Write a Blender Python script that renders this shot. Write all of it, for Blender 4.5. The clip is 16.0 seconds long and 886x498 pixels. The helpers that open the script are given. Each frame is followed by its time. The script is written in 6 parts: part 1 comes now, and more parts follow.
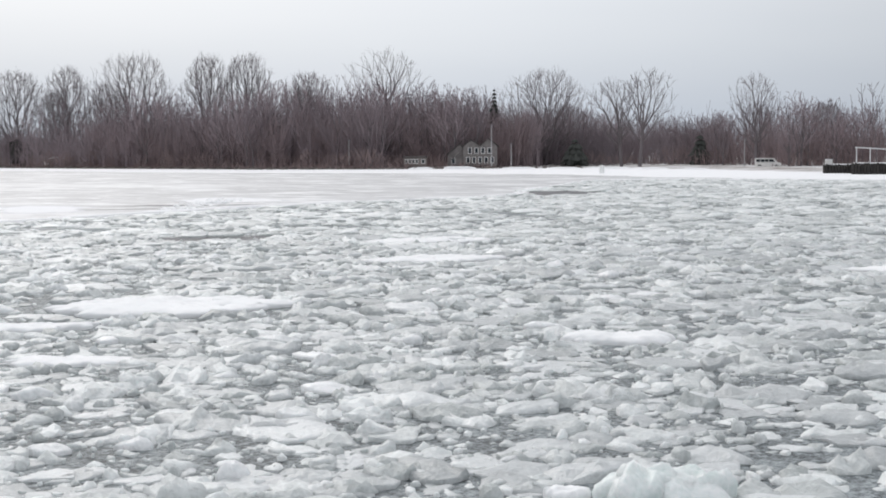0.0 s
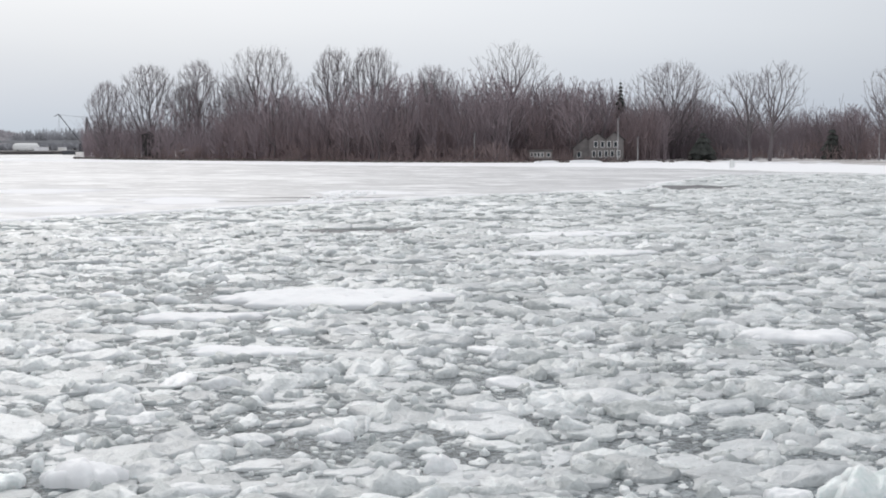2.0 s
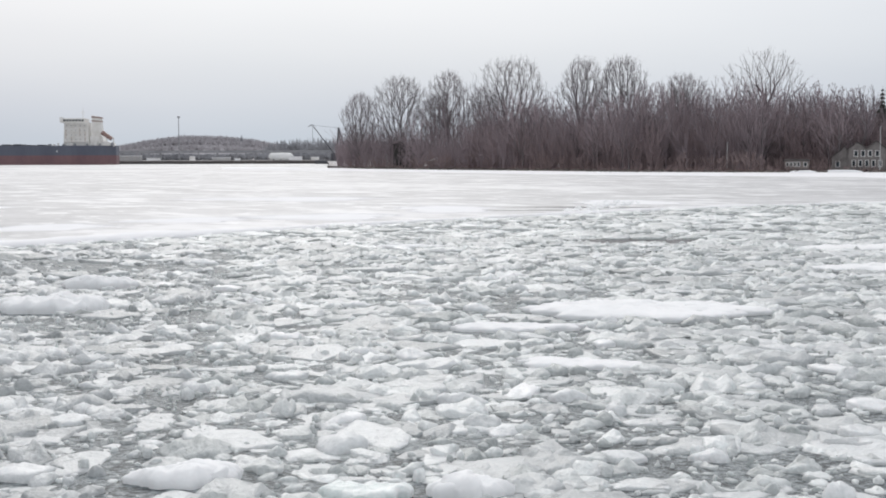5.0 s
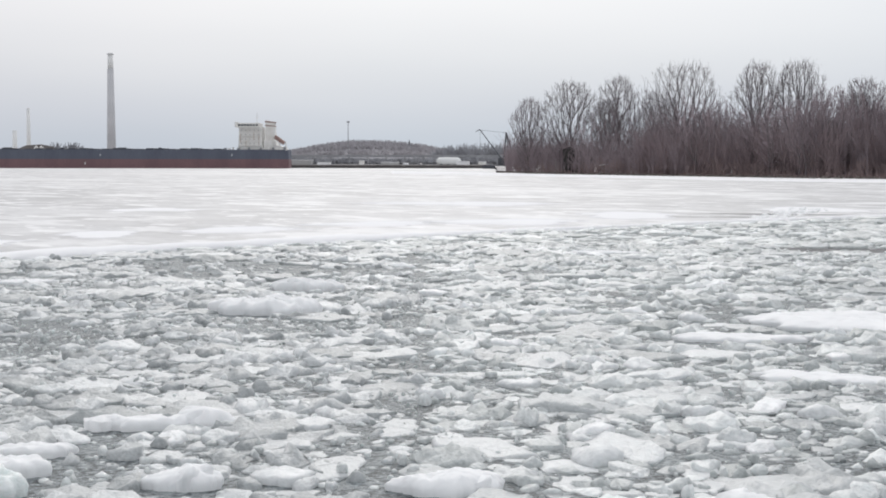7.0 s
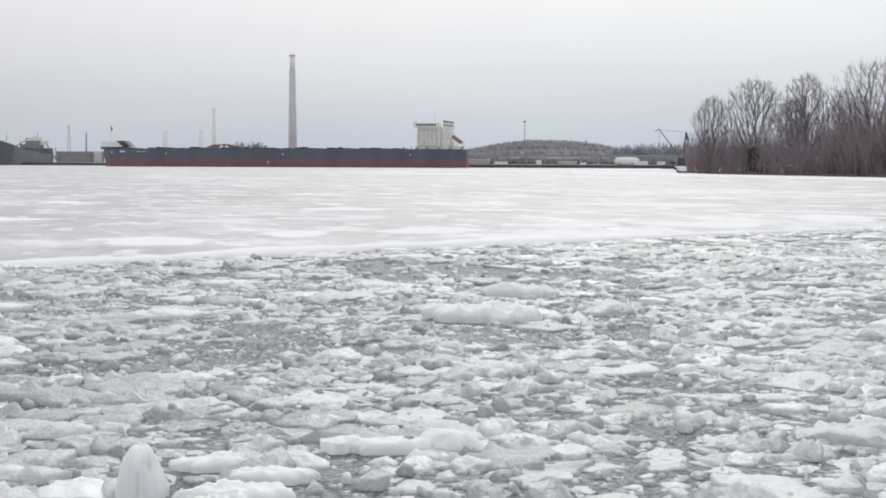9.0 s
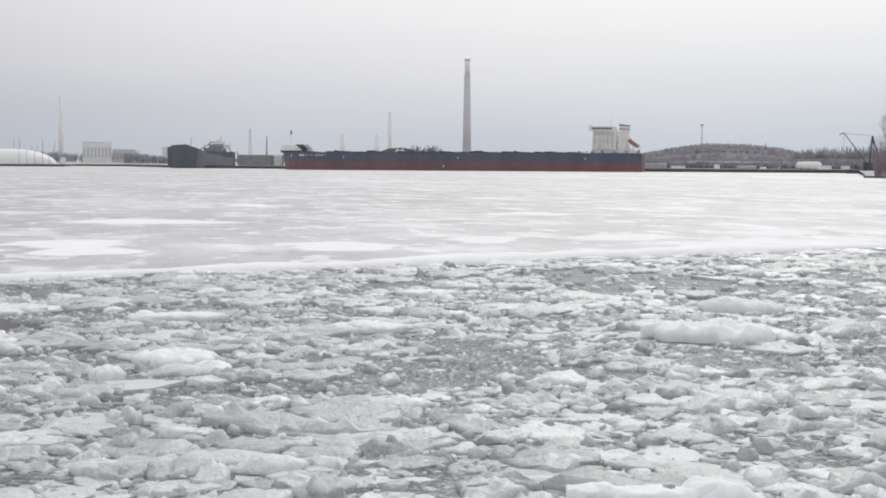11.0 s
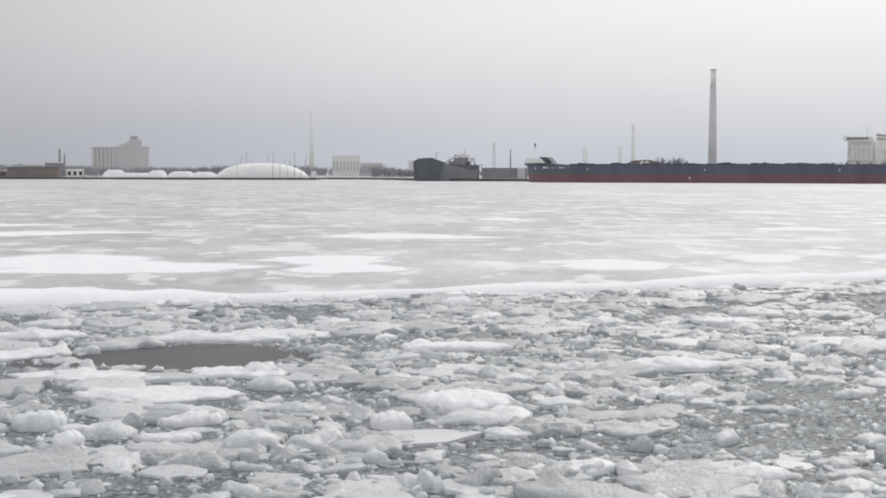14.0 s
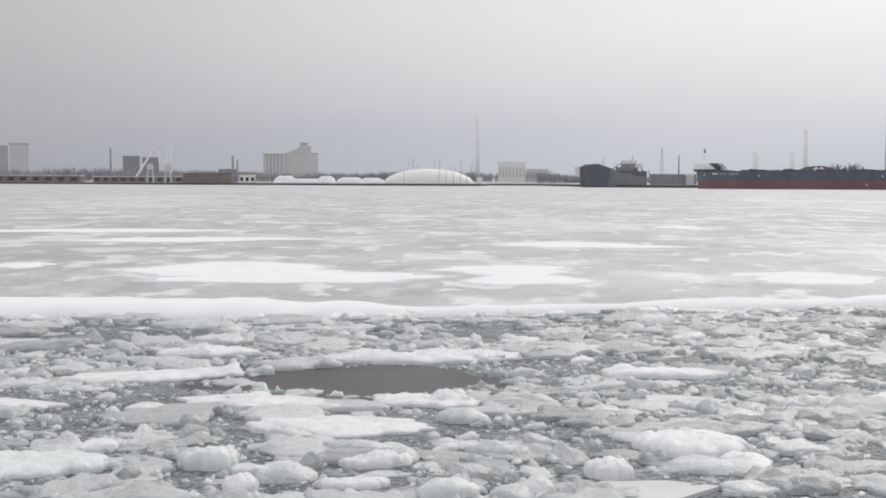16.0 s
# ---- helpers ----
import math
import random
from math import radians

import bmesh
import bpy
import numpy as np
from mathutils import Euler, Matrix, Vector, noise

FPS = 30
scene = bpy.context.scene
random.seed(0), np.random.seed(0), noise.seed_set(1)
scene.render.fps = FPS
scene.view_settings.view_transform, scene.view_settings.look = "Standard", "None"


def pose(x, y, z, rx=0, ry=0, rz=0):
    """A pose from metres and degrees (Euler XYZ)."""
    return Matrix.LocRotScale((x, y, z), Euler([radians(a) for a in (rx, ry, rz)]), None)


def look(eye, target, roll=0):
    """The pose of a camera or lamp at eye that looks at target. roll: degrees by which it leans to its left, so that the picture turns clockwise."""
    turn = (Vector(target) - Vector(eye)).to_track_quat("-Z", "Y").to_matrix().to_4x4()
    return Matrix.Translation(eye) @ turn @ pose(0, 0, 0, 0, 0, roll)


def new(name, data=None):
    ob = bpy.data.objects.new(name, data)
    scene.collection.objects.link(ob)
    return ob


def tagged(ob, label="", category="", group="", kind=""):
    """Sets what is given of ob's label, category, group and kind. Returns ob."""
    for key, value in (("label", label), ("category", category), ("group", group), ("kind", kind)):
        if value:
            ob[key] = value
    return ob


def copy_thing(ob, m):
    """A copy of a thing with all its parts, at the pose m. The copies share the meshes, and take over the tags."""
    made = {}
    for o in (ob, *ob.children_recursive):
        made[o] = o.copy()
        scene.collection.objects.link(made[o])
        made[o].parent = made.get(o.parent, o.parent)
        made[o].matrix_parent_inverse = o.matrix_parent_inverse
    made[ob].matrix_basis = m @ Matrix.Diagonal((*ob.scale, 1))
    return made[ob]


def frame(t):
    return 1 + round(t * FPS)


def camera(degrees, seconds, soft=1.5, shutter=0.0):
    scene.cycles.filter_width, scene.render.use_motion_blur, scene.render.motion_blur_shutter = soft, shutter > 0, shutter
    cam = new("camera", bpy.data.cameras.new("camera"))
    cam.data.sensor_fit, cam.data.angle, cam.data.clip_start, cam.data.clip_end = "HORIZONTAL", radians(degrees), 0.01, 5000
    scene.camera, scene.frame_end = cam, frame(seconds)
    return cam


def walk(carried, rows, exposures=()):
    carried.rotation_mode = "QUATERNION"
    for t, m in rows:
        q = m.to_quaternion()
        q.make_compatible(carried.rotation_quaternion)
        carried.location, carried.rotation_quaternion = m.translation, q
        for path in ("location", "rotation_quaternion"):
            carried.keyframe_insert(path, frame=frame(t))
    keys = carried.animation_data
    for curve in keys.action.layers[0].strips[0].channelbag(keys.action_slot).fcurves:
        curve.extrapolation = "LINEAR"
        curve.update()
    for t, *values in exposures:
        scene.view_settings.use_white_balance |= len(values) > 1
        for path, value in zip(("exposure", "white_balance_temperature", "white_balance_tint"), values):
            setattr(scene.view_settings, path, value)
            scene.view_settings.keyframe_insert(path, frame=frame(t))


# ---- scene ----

# ------------------------------------------------------------ camera and walk
cam = camera(35.68, 16.0, soft=1.85)
EYE = 3.6
# seconds, x, y, bearing, tilt below level, lean
STEPS = [
    (0.0, 0.014, 0.010, 52.372, 3.973, -0.355), (0.5, -0.110, 0.225, 51.166, 4.047, -0.274),
    (1.0, -0.237, 0.443, 49.957, 4.133, -0.179), (1.5, -0.376, 0.673, 48.753, 4.212, -0.137),
    (2.0, -0.496, 0.894, 47.379, 4.226, -0.161), (2.5, -0.583, 1.131, 45.856, 4.181, -0.134),
    (3.0, -0.692, 1.399, 44.250, 4.089, -0.128), (3.5, -0.816, 1.669, 42.537, 4.022, -0.115),
    (4.0, -0.968, 1.910, 40.807, 3.941, -0.178), (6.5, -1.959, 2.966, 32.224, 3.664, 0.027),
    (7.0, -2.092, 3.261, 30.515, 3.597, 0.066), (7.5, -2.162, 3.677, 28.732, 3.517, 0.060),
    (8.0, -2.189, 4.212, 26.912, 3.548, 0.019), (8.5, -2.208, 4.791, 25.088, 3.594, 0.110),
    (9.0, -2.225, 5.383, 23.253, 3.626, 0.210), (9.5, -2.231, 5.979, 21.425, 3.639, 0.194),
    (10.0, -2.248, 6.587, 19.614, 3.609, 0.270), (12.5, -2.431, 9.709, 11.007, 3.286, 0.273),
    (13.0, -2.514, 10.345, 9.374, 3.215, 0.263), (13.5, -2.587, 11.002, 7.701, 3.128, 0.144),
    (14.0, -2.682, 11.664, 6.029, 3.017, 0.120), (14.5, -2.781, 12.331, 4.361, 2.942, 0.102),
    (15.0, -2.892, 13.022, 2.643, 2.872, 0.045), (15.5, -3.016, 13.727, 0.917, 2.816, 0.149),
    (16.0, -3.154, 14.448, -0.827, 2.781, 0.196)]
walk(cam, [(t, pose(x, y, EYE, 90 - tilt, 0, -turn) @ pose(0, 0, 0, 0, 0, lean))
           for t, x, y, turn, tilt, lean in STEPS],
     exposures=((0.0, 0.03, 6380, 9.6), (5.0, 0.0, 6400, 9.6), (9.0, -0.02, 6430, 9.6), (12.5, -0.02, 6520, 10.8), (16.0, -0.02, 6560, 11.2)))

# ------------------------------------------------------------ sky and sun
world = bpy.data.worlds.new("overcast")
scene.world = world
world.use_nodes = True
wn, wl = world.node_tree.nodes, world.node_tree.links
wn.clear()
w_out, w_bg = wn.new("ShaderNodeOutputWorld"), wn.new("ShaderNodeBackground")
w_sky, w_geo, w_sep = wn.new("ShaderNodeTexSky"), wn.new("ShaderNodeTexCoord"), wn.new("ShaderNodeSeparateXYZ")
w_ramp, w_mix, w_scale = wn.new("ShaderNodeValToRGB"), wn.new("ShaderNodeMix"), wn.new("ShaderNodeVectorMath")
w_noise, w_map, w_cloud = wn.new("ShaderNodeTexNoise"), wn.new("ShaderNodeMapping"), wn.new("ShaderNodeMix")
w_sky.sky_type, w_sky.sun_disc = "NISHITA", False
w_sky.sun_elevation, w_sky.sun_rotation, w_sky.dust_density = radians(34), radians(30), 6.0
w_scale.operation = "SCALE"
w_scale.inputs["Scale"].default_value = 0.10
wl.new(w_sky.outputs["Color"], w_scale.inputs[0])
wl.new(w_geo.outputs["Generated"], w_sep.inputs[0])
wl.new(w_sep.outputs["Z"], w_ramp.inputs["Fac"])
ramp = w_ramp.color_ramp
ramp.elements[0].position, ramp.elements[0].color = 0.0, (0.475, 0.53, 0.595, 1)
ramp.elements[1].position, ramp.elements[1].color = 1.0, (1.25, 1.26, 1.30, 1)
for place, tone in ((0.035, (0.525, 0.57, 0.635, 1)), (0.075, (0.61, 0.648, 0.70, 1)), (0.115, (0.68, 0.71, 0.755, 1)),
                    (0.35, (0.94, 0.95, 0.99, 1))):
    e = ramp.elements.new(place)
    e.color = tone
w_map.inputs["Scale"].default_value = (1.6, 1.6, 9.0)
w_noise.inputs["Scale"].default_value, w_noise.inputs["Detail"].default_value = 1.7, 3.0
wl.new(w_geo.outputs["Generated"], w_map.inputs["Vector"])
wl.new(w_map.outputs["Vector"], w_noise.inputs["Vector"])
w_cloud.data_type = w_mix.data_type = "RGBA"
w_cloud.blend_type = "OVERLAY"
w_cloud.inputs["Factor"].default_value = 0.10
wl.new(w_ramp.outputs["Color"], w_cloud.inputs["A"])
wl.new(w_noise.outputs["Fac"], w_cloud.inputs["B"])
w_mix.inputs["Factor"].default_value = 0.08
wl.new(w_cloud.outputs["Result"], w_mix.inputs["A"])
wl.new(w_scale.outputs[0], w_mix.inputs["B"])
# greyer, warmer cloud over the port
w_west, w_warm, w_tint = wn.new("ShaderNodeVectorMath"), wn.new("ShaderNodeMapRange"), wn.new("ShaderNodeMix")
w_west.operation = "DOT_PRODUCT"
w_west.inputs[1].default_value = (math.sin(radians(-25)), math.cos(radians(-25)), 0.0)
wl.new(w_geo.outputs["Generated"], w_west.inputs[0])
w_warm.inputs["From Min"].default_value, w_warm.inputs["From Max"].default_value = 0.6, 1.0
wl.new(w_west.outputs["Value"], w_warm.inputs["Value"])
w_tint.data_type, w_tint.blend_type = "RGBA", "MULTIPLY"
w_tint.inputs["B"].default_value = (1.03, 0.982, 0.965, 1)
wl.new(w_warm.outputs["Result"], w_tint.inputs["Factor"])
wl.new(w_mix.outputs["Result"], w_tint.inputs["A"])
wl.new(w_tint.outputs["Result"], w_bg.inputs["Color"])
# the cloud is thinner towards the hidden sun
w_dot, w_span = wn.new("ShaderNodeVectorMath"), wn.new("ShaderNodeMapRange")
w_dot.operation = "DOT_PRODUCT"
w_dot.inputs[1].default_value = (math.sin(radians(32)), math.cos(radians(32)), 0.0)
wl.new(w_geo.outputs["Generated"], w_dot.inputs[0])
w_span.inputs["From Min"].default_value, w_span.inputs["From Max"].default_value = 0.55, 1.0
w_span.inputs["To Min"].default_value, w_span.inputs["To Max"].default_value = 0.74, 1.19
w_span.interpolation_type = "SMOOTHSTEP"
wl.new(w_dot.outputs["Value"], w_span.inputs["Value"])
wl.new(w_span.outputs["Result"], w_bg.inputs["Strength"])
wl.new(w_bg.outputs["Background"], w_out.inputs["Surface"])

sun = new("sun", bpy.data.lights.new("sun", "SUN"))
sun.data.energy, sun.data.angle, sun.data.color = 0.7, radians(25), (1.0, 0.97, 0.93)
sun.matrix_basis = look((0, 0, 100), (-100 * math.sin(radians(30)), -100 * math.cos(radians(30)), 100 - 110 * math.tan(radians(34))))


# ------------------------------------------------------------ materials
def surface(name, dark, light, scale=4.0, rough=0.7, bump=0.3, fine=40.0, metal=0.0, vary="", amount=0.5, stretch=(1, 1, 1), reach=0.02, patch=0.0, span=None):
    """Two tones mixed by a coarse and a fine noise, with bump; vary: 'island' or 'object' for a tone of its own for every piece."""
    m = bpy.data.materials.new(name)
    m.use_nodes = True
    n, l = m.node_tree.nodes, m.node_tree.links
    b = n["Principled BSDF"]
    b.inputs["Roughness"].default_value, b.inputs["Metallic"].default_value = rough, metal
    co, mp = n.new("ShaderNodeTexCoord"), n.new("ShaderNodeMapping")
    mp.inputs["Scale"].default_value = stretch
    l.new(co.outputs["Object"], mp.inputs["Vector"])
    big, small = n.new("ShaderNodeTexNoise"), n.new("ShaderNodeTexNoise")
    for node, s, d in ((big, scale, 4.0), (small, fine, 3.0)):
        node.inputs["Scale"].default_value, node.inputs["Detail"].default_value = s, d
        l.new(mp.outputs["Vector"], node.inputs["Vector"])
    add = n.new("ShaderNodeMath")
    add.operation = "MULTIPLY_ADD"
    add.inputs[1].default_value = 0.4
    l.new(small.outputs["Fac"], add.inputs[0])
    half = n.new("ShaderNodeMath")
    half.operation = "MULTIPLY"
    half.inputs[1].default_value = 0.6
    l.new(big.outputs["Fac"], half.inputs[0])
    l.new(half.outputs[0], add.inputs[2])
    fac = add
    if vary:
        src = n.new("ShaderNodeNewGeometry").outputs["Random Per Island"] if vary == "island" else n.new("ShaderNodeObjectInfo").outputs["Random"]
        mixf = n.new("ShaderNodeMix")
        mixf.inputs["Factor"].default_value = amount
        l.new(add.outputs[0], mixf.inputs["A"])
        l.new(src, mixf.inputs["B"])
        fac = mixf
    if patch:
        wide, mixp = n.new("ShaderNodeTexNoise"), n.new("ShaderNodeMix")
        wide.inputs["Scale"].default_value, wide.inputs["Detail"].default_value = patch, 2.0
        l.new(mp.outputs["Vector"], wide.inputs["Vector"])
        mixp.inputs["Factor"].default_value = 0.2
        l.new(fac.outputs[0], mixp.inputs["A"])
        l.new(wide.outputs["Fac"], mixp.inputs["B"])
        fac = mixp
    rampn = n.new("ShaderNodeValToRGB")
    lo, hi = span or ((0.36, 0.64) if not vary else (0.15, 0.85))
    rampn.color_ramp.elements[0].position, rampn.color_ramp.elements[0].color = lo, (*dark, 1)
    rampn.color_ramp.elements[1].position, rampn.color_ramp.elements[1].color = hi, (*light, 1)
    l.new(fac.outputs[0], rampn.inputs["Fac"])
    l.new(rampn.outputs["Color"], b.inputs["Base Color"])
    if bump:
        bp = n.new("ShaderNodeBump")
        bp.inputs["Strength"].default_value, bp.inputs["Distance"].default_value = bump, reach
        l.new(add.outputs[0], bp.inputs["Height"])
        l.new(bp.outputs["Normal"], b.inputs["Normal"])
    return m


M = {}
M["brash"] = surface("brash_ice", (0.23, 0.25, 0.253), (0.78, 0.80, 0.80), 7.0, 0.45, 1.0, 19.0, vary="island", amount=0.36, reach=0.05, patch=0.6, span=(0.26, 0.68))
M["slab"] = surface("slab_ice", (0.31, 0.332, 0.334), (0.76, 0.782, 0.782), 6.0, 0.4, 1.0, 19.0, vary="island", amount=0.45, reach=0.05, patch=0.6, span=(0.24, 0.72))
M["chunk"] = surface("ice_chunk", (0.50, 0.53, 0.53), (0.93, 0.94, 0.94), 6.0, 0.45, 0.7, 20.0, vary="object", amount=0.3, reach=0.05, span=(0.25, 0.7))
M["floe"] = surface("snowy_ice", (0.92, 0.93, 0.93), (0.975, 0.98, 0.98), 4.0, 0.8, 0.35, 18.0, reach=0.03)
M["pale_ice"] = surface("pale_ice", (0.72, 0.735, 0.74), (0.93, 0.935, 0.94), 3.0, 0.5, 0.6, 18.0, reach=0.05)
M["green_ice"] = surface("green_ice", (0.66, 0.73, 0.71), (0.88, 0.91, 0.90), 3.0, 0.4, 0.6, 20.0, reach=0.05)
M["plate"] = surface("plate_ice", (0.60, 0.61, 0.62), (0.70, 0.71, 0.715), 1.5, 0.5, 0.15, 20.0)
M["slush"] = surface("slush_water", (0.045, 0.053, 0.057), (0.42, 0.462, 0.475), 10.0, 0.5, 0.8, 34.0, reach=0.05, patch=1.2, span=(0.42, 0.62))
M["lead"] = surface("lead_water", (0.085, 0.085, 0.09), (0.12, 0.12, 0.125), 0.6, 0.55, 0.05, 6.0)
M["thin_snow"] = surface("thin_snow", (0.58, 0.585, 0.60), (0.76, 0.765, 0.78), 1.2, 0.8, 0.1, 9.0)
M["snow"] = surface("snow", (0.88, 0.885, 0.90), (0.95, 0.95, 0.955), 0.6, 0.8, 0.3, 6.0, reach=0.05)
M["bark"] = surface("bark", (0.120, 0.106, 0.110), (0.230, 0.202, 0.210), 0.8, 0.9, 0.0, 6.0, vary="object", amount=0.3)
M["twig"] = surface("twigs", (0.170, 0.150, 0.156), (0.290, 0.256, 0.267), 0.15, 0.9, 0.0, 2.0, vary="object", amount=0.4)
# thicket and red twig tones are raised to paint haze over their shadows
M["wood_mass"] = surface("thicket_twigs", (0.177, 0.151, 0.165), (0.389, 0.320, 0.337), 0.12, 0.9, 0.0, 2.0, vary="object", amount=0.6)
M["red_twig"] = surface("red_brown_twigs", (0.195, 0.153, 0.159), (0.342, 0.268, 0.273), 0.10, 0.9, 0.0, 2.0)
M["shrub"] = surface("shrub_twigs", (0.224, 0.171, 0.168), (0.342, 0.260, 0.250), 0.3, 0.9, 0.0, 3.0, vary="object", amount=0.5)
M["needles"] = surface("needles", (0.028, 0.031, 0.028), (0.065, 0.07, 0.062), 0.8, 0.8, 0.0, 6.0)
M["rock"] = surface("shore_rock", (0.07, 0.06, 0.055), (0.22, 0.19, 0.17), 1.0, 0.9, 0.4, 5.0, vary="island", amount=0.4)
# freighter's navy and red, lifted and dulled by haze mixed into the paint
M["navy"] = surface("hazed_navy_paint", (0.095, 0.106, 0.142), (0.125, 0.139, 0.178), 0.10, 0.5, 0.0, 1.5, stretch=(1, 1, 0.25))
M["oxide"] = surface("hazed_oxide_paint", (0.175, 0.10, 0.108), (0.23, 0.132, 0.138), 0.10, 0.6, 0.0, 1.5, stretch=(1, 1, 0.3))
M["white"] = surface("white_paint", (0.74, 0.72, 0.68), (0.90, 0.89, 0.87), 0.35, 0.5, 0.0, 2.0)
M["cleanwhite"] = surface("clean_white", (0.80, 0.81, 0.80), (0.88, 0.88, 0.87), 0.10, 0.6, 0.0, 2.0)
M["stain"] = surface("rust_stain", (0.50, 0.42, 0.36), (0.68, 0.62, 0.56), 0.6, 0.7, 0.0, 3.0)
M["rust"] = surface("rusty_red", (0.24, 0.15, 0.13), (0.36, 0.24, 0.21), 0.5, 0.6, 0.0, 3.0)
M["darkglass"] = surface("dark_glass", (0.02, 0.025, 0.03), (0.04, 0.05, 0.06), 0.5, 0.1, 0.0, 2.0)
M["concrete"] = surface("concrete", (0.38, 0.38, 0.385), (0.50, 0.495, 0.49), 0.06, 0.85, 0.0, 0.6)
M["palecon"] = surface("pale_concrete", (0.56, 0.56, 0.57), (0.66, 0.66, 0.66), 0.03, 0.85, 0.0, 0.5)
M["steel"] = surface("grey_steel", (0.24, 0.245, 0.26), (0.36, 0.365, 0.38), 0.3, 0.6, 0.0, 3.0)
M["darksteel"] = surface("dark_steel", (0.06, 0.063, 0.073), (0.11, 0.114, 0.128), 0.3, 0.6, 0.0, 3.0)
# lighter hull grey for the ship's side, with haze painted in
M["hazedhull"] = surface("hazed_hull_paint", (0.17, 0.18, 0.20), (0.25, 0.26, 0.28), 0.10, 0.6, 0.0, 1.5, stretch=(1, 1, 0.25))
M["greyhull"] = surface("grey_hull_paint", (0.10, 0.108, 0.125), (0.155, 0.165, 0.185), 0.10, 0.6, 0.0, 1.5, stretch=(1, 1, 0.25))
M["siding"] = surface("grey_siding", (0.13, 0.117, 0.113), (0.24, 0.22, 0.213), 0.9, 0.8, 0.0, 6.0)
M["roof"] = surface("dark_roof", (0.06, 0.055, 0.055), (0.12, 0.11, 0.105), 0.6, 0.85, 0.0, 6.0)
# tall chimney's concrete, its colour raised to carry the haze before it
M["stackcon"] = surface("hazed_pale_concrete", (0.54, 0.545, 0.565), (0.64, 0.64, 0.655), 0.03, 0.85, 0.0, 0.5)
# distance haze is put into the hill's base colour, paler than bare woods
M["hazyhillwood"] = surface("hill_woods", (0.48, 0.465, 0.485), (0.57, 0.55, 0.57), 0.02, 0.95, 0.0, 0.15)
# bare woods lightened and greyed in base colour to stand for haze
M["hazyfarwood"] = surface("haze_paled_far_woods", (0.32, 0.325, 0.35), (0.42, 0.425, 0.45), 0.02, 0.95, 0.0, 0.15)
M["brick"] = surface("brown_wall", (0.20, 0.17, 0.16), (0.29, 0.255, 0.24), 0.05, 0.85, 0.0, 0.5)
M["timber"] = surface("dark_timber", (0.022, 0.02, 0.02), (0.06, 0.055, 0.05), 1.5, 0.85, 0.2, 9.0)


def ice_sheet_material():
    """Bare grey lake ice, streaked, with wind-blown snow lying on it in ragged patches."""
    m = surface("lake_ice", (0.41, 0.411, 0.416), (0.60, 0.601, 0.606), 0.25, 0.5, 0.15, 3.0, stretch=(0.8, 0.5, 1))
    n, l = m.node_tree.nodes, m.node_tree.links
    b = n["Principled BSDF"]
    socket = b.inputs["Base Color"].links[0].from_socket
    co = n.new("ShaderNodeTexCoord")
    for size, low, high, tone, share in (((0.05, 0.03, 1), 0.50, 0.60, (0.38, 0.38, 0.385, 1), 0.6), ((0.022, 0.011, 1), 0.53, 0.59, (0.86, 0.862, 0.865, 1), 0.4), ((0.15, 0.085, 1), 0.53, 0.60, (0.76, 0.762, 0.768, 1), 0.8),
                                         ((0.45, 0.22, 1), 0.56, 0.61, (0.86, 0.862, 0.866, 1), 0.75), ((0.30, 0.14, 1), 0.56, 0.64, (0.34, 0.34, 0.345, 1), 0.55)):
        mp, no, rp, mx = (n.new(k) for k in ("ShaderNodeMapping", "ShaderNodeTexNoise", "ShaderNodeMapRange", "ShaderNodeMix"))
        mp.inputs["Scale"].default_value = size
        l.new(co.outputs["Object"], mp.inputs["Vector"])
        l.new(mp.outputs["Vector"], no.inputs["Vector"])
        no.inputs["Scale"].default_value, no.inputs["Detail"].default_value, no.inputs["Roughness"].default_value = 1.0, 7.0, 0.6
        rp.inputs["From Min"].default_value, rp.inputs["From Max"].default_value = low, high
        rp.inputs["To Max"].default_value = share
        l.new(no.outputs["Fac"], rp.inputs["Value"])
        mx.data_type = "RGBA"
        mx.inputs["B"].default_value = tone
        l.new(rp.outputs["Result"], mx.inputs["Factor"])
        l.new(socket, mx.inputs["A"])
        socket = mx.outputs["Result"]
    l.new(socket, b.inputs["Base Color"])
    return m


M["sheet"] = ice_sheet_material()
M["brash_pale"] = surface("pale_brash_ice", (0.31, 0.338, 0.333), (0.87, 0.895, 0.886), 7.0, 0.45, 1.0, 19.0, vary="island", amount=0.36, reach=0.05, patch=0.5, span=(0.26, 0.68))
for key in ("brash", "slab", "brash_pale", "chunk", "pale_ice", "floe", "green_ice"):
    node = M[key].node_tree.nodes["Principled BSDF"]
    node.inputs["Subsurface Weight"].default_value = 0.25
    node.inputs["Subsurface Radius"].default_value = (0.9, 1.0, 1.0)
    node.inputs["Subsurface Scale"].default_value = 0.06
for key in ("floe", "pale_ice"):
    M[key].node_tree.nodes["Principled BSDF"].inputs["Subsurface Weight"].default_value = 0.08
green = M["green_ice"].node_tree.nodes["Principled BSDF"]
green.inputs["Subsurface Weight"].default_value, green.inputs["Subsurface Scale"].default_value = 0.5, 0.12


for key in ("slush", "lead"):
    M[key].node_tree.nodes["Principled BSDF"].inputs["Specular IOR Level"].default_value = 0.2


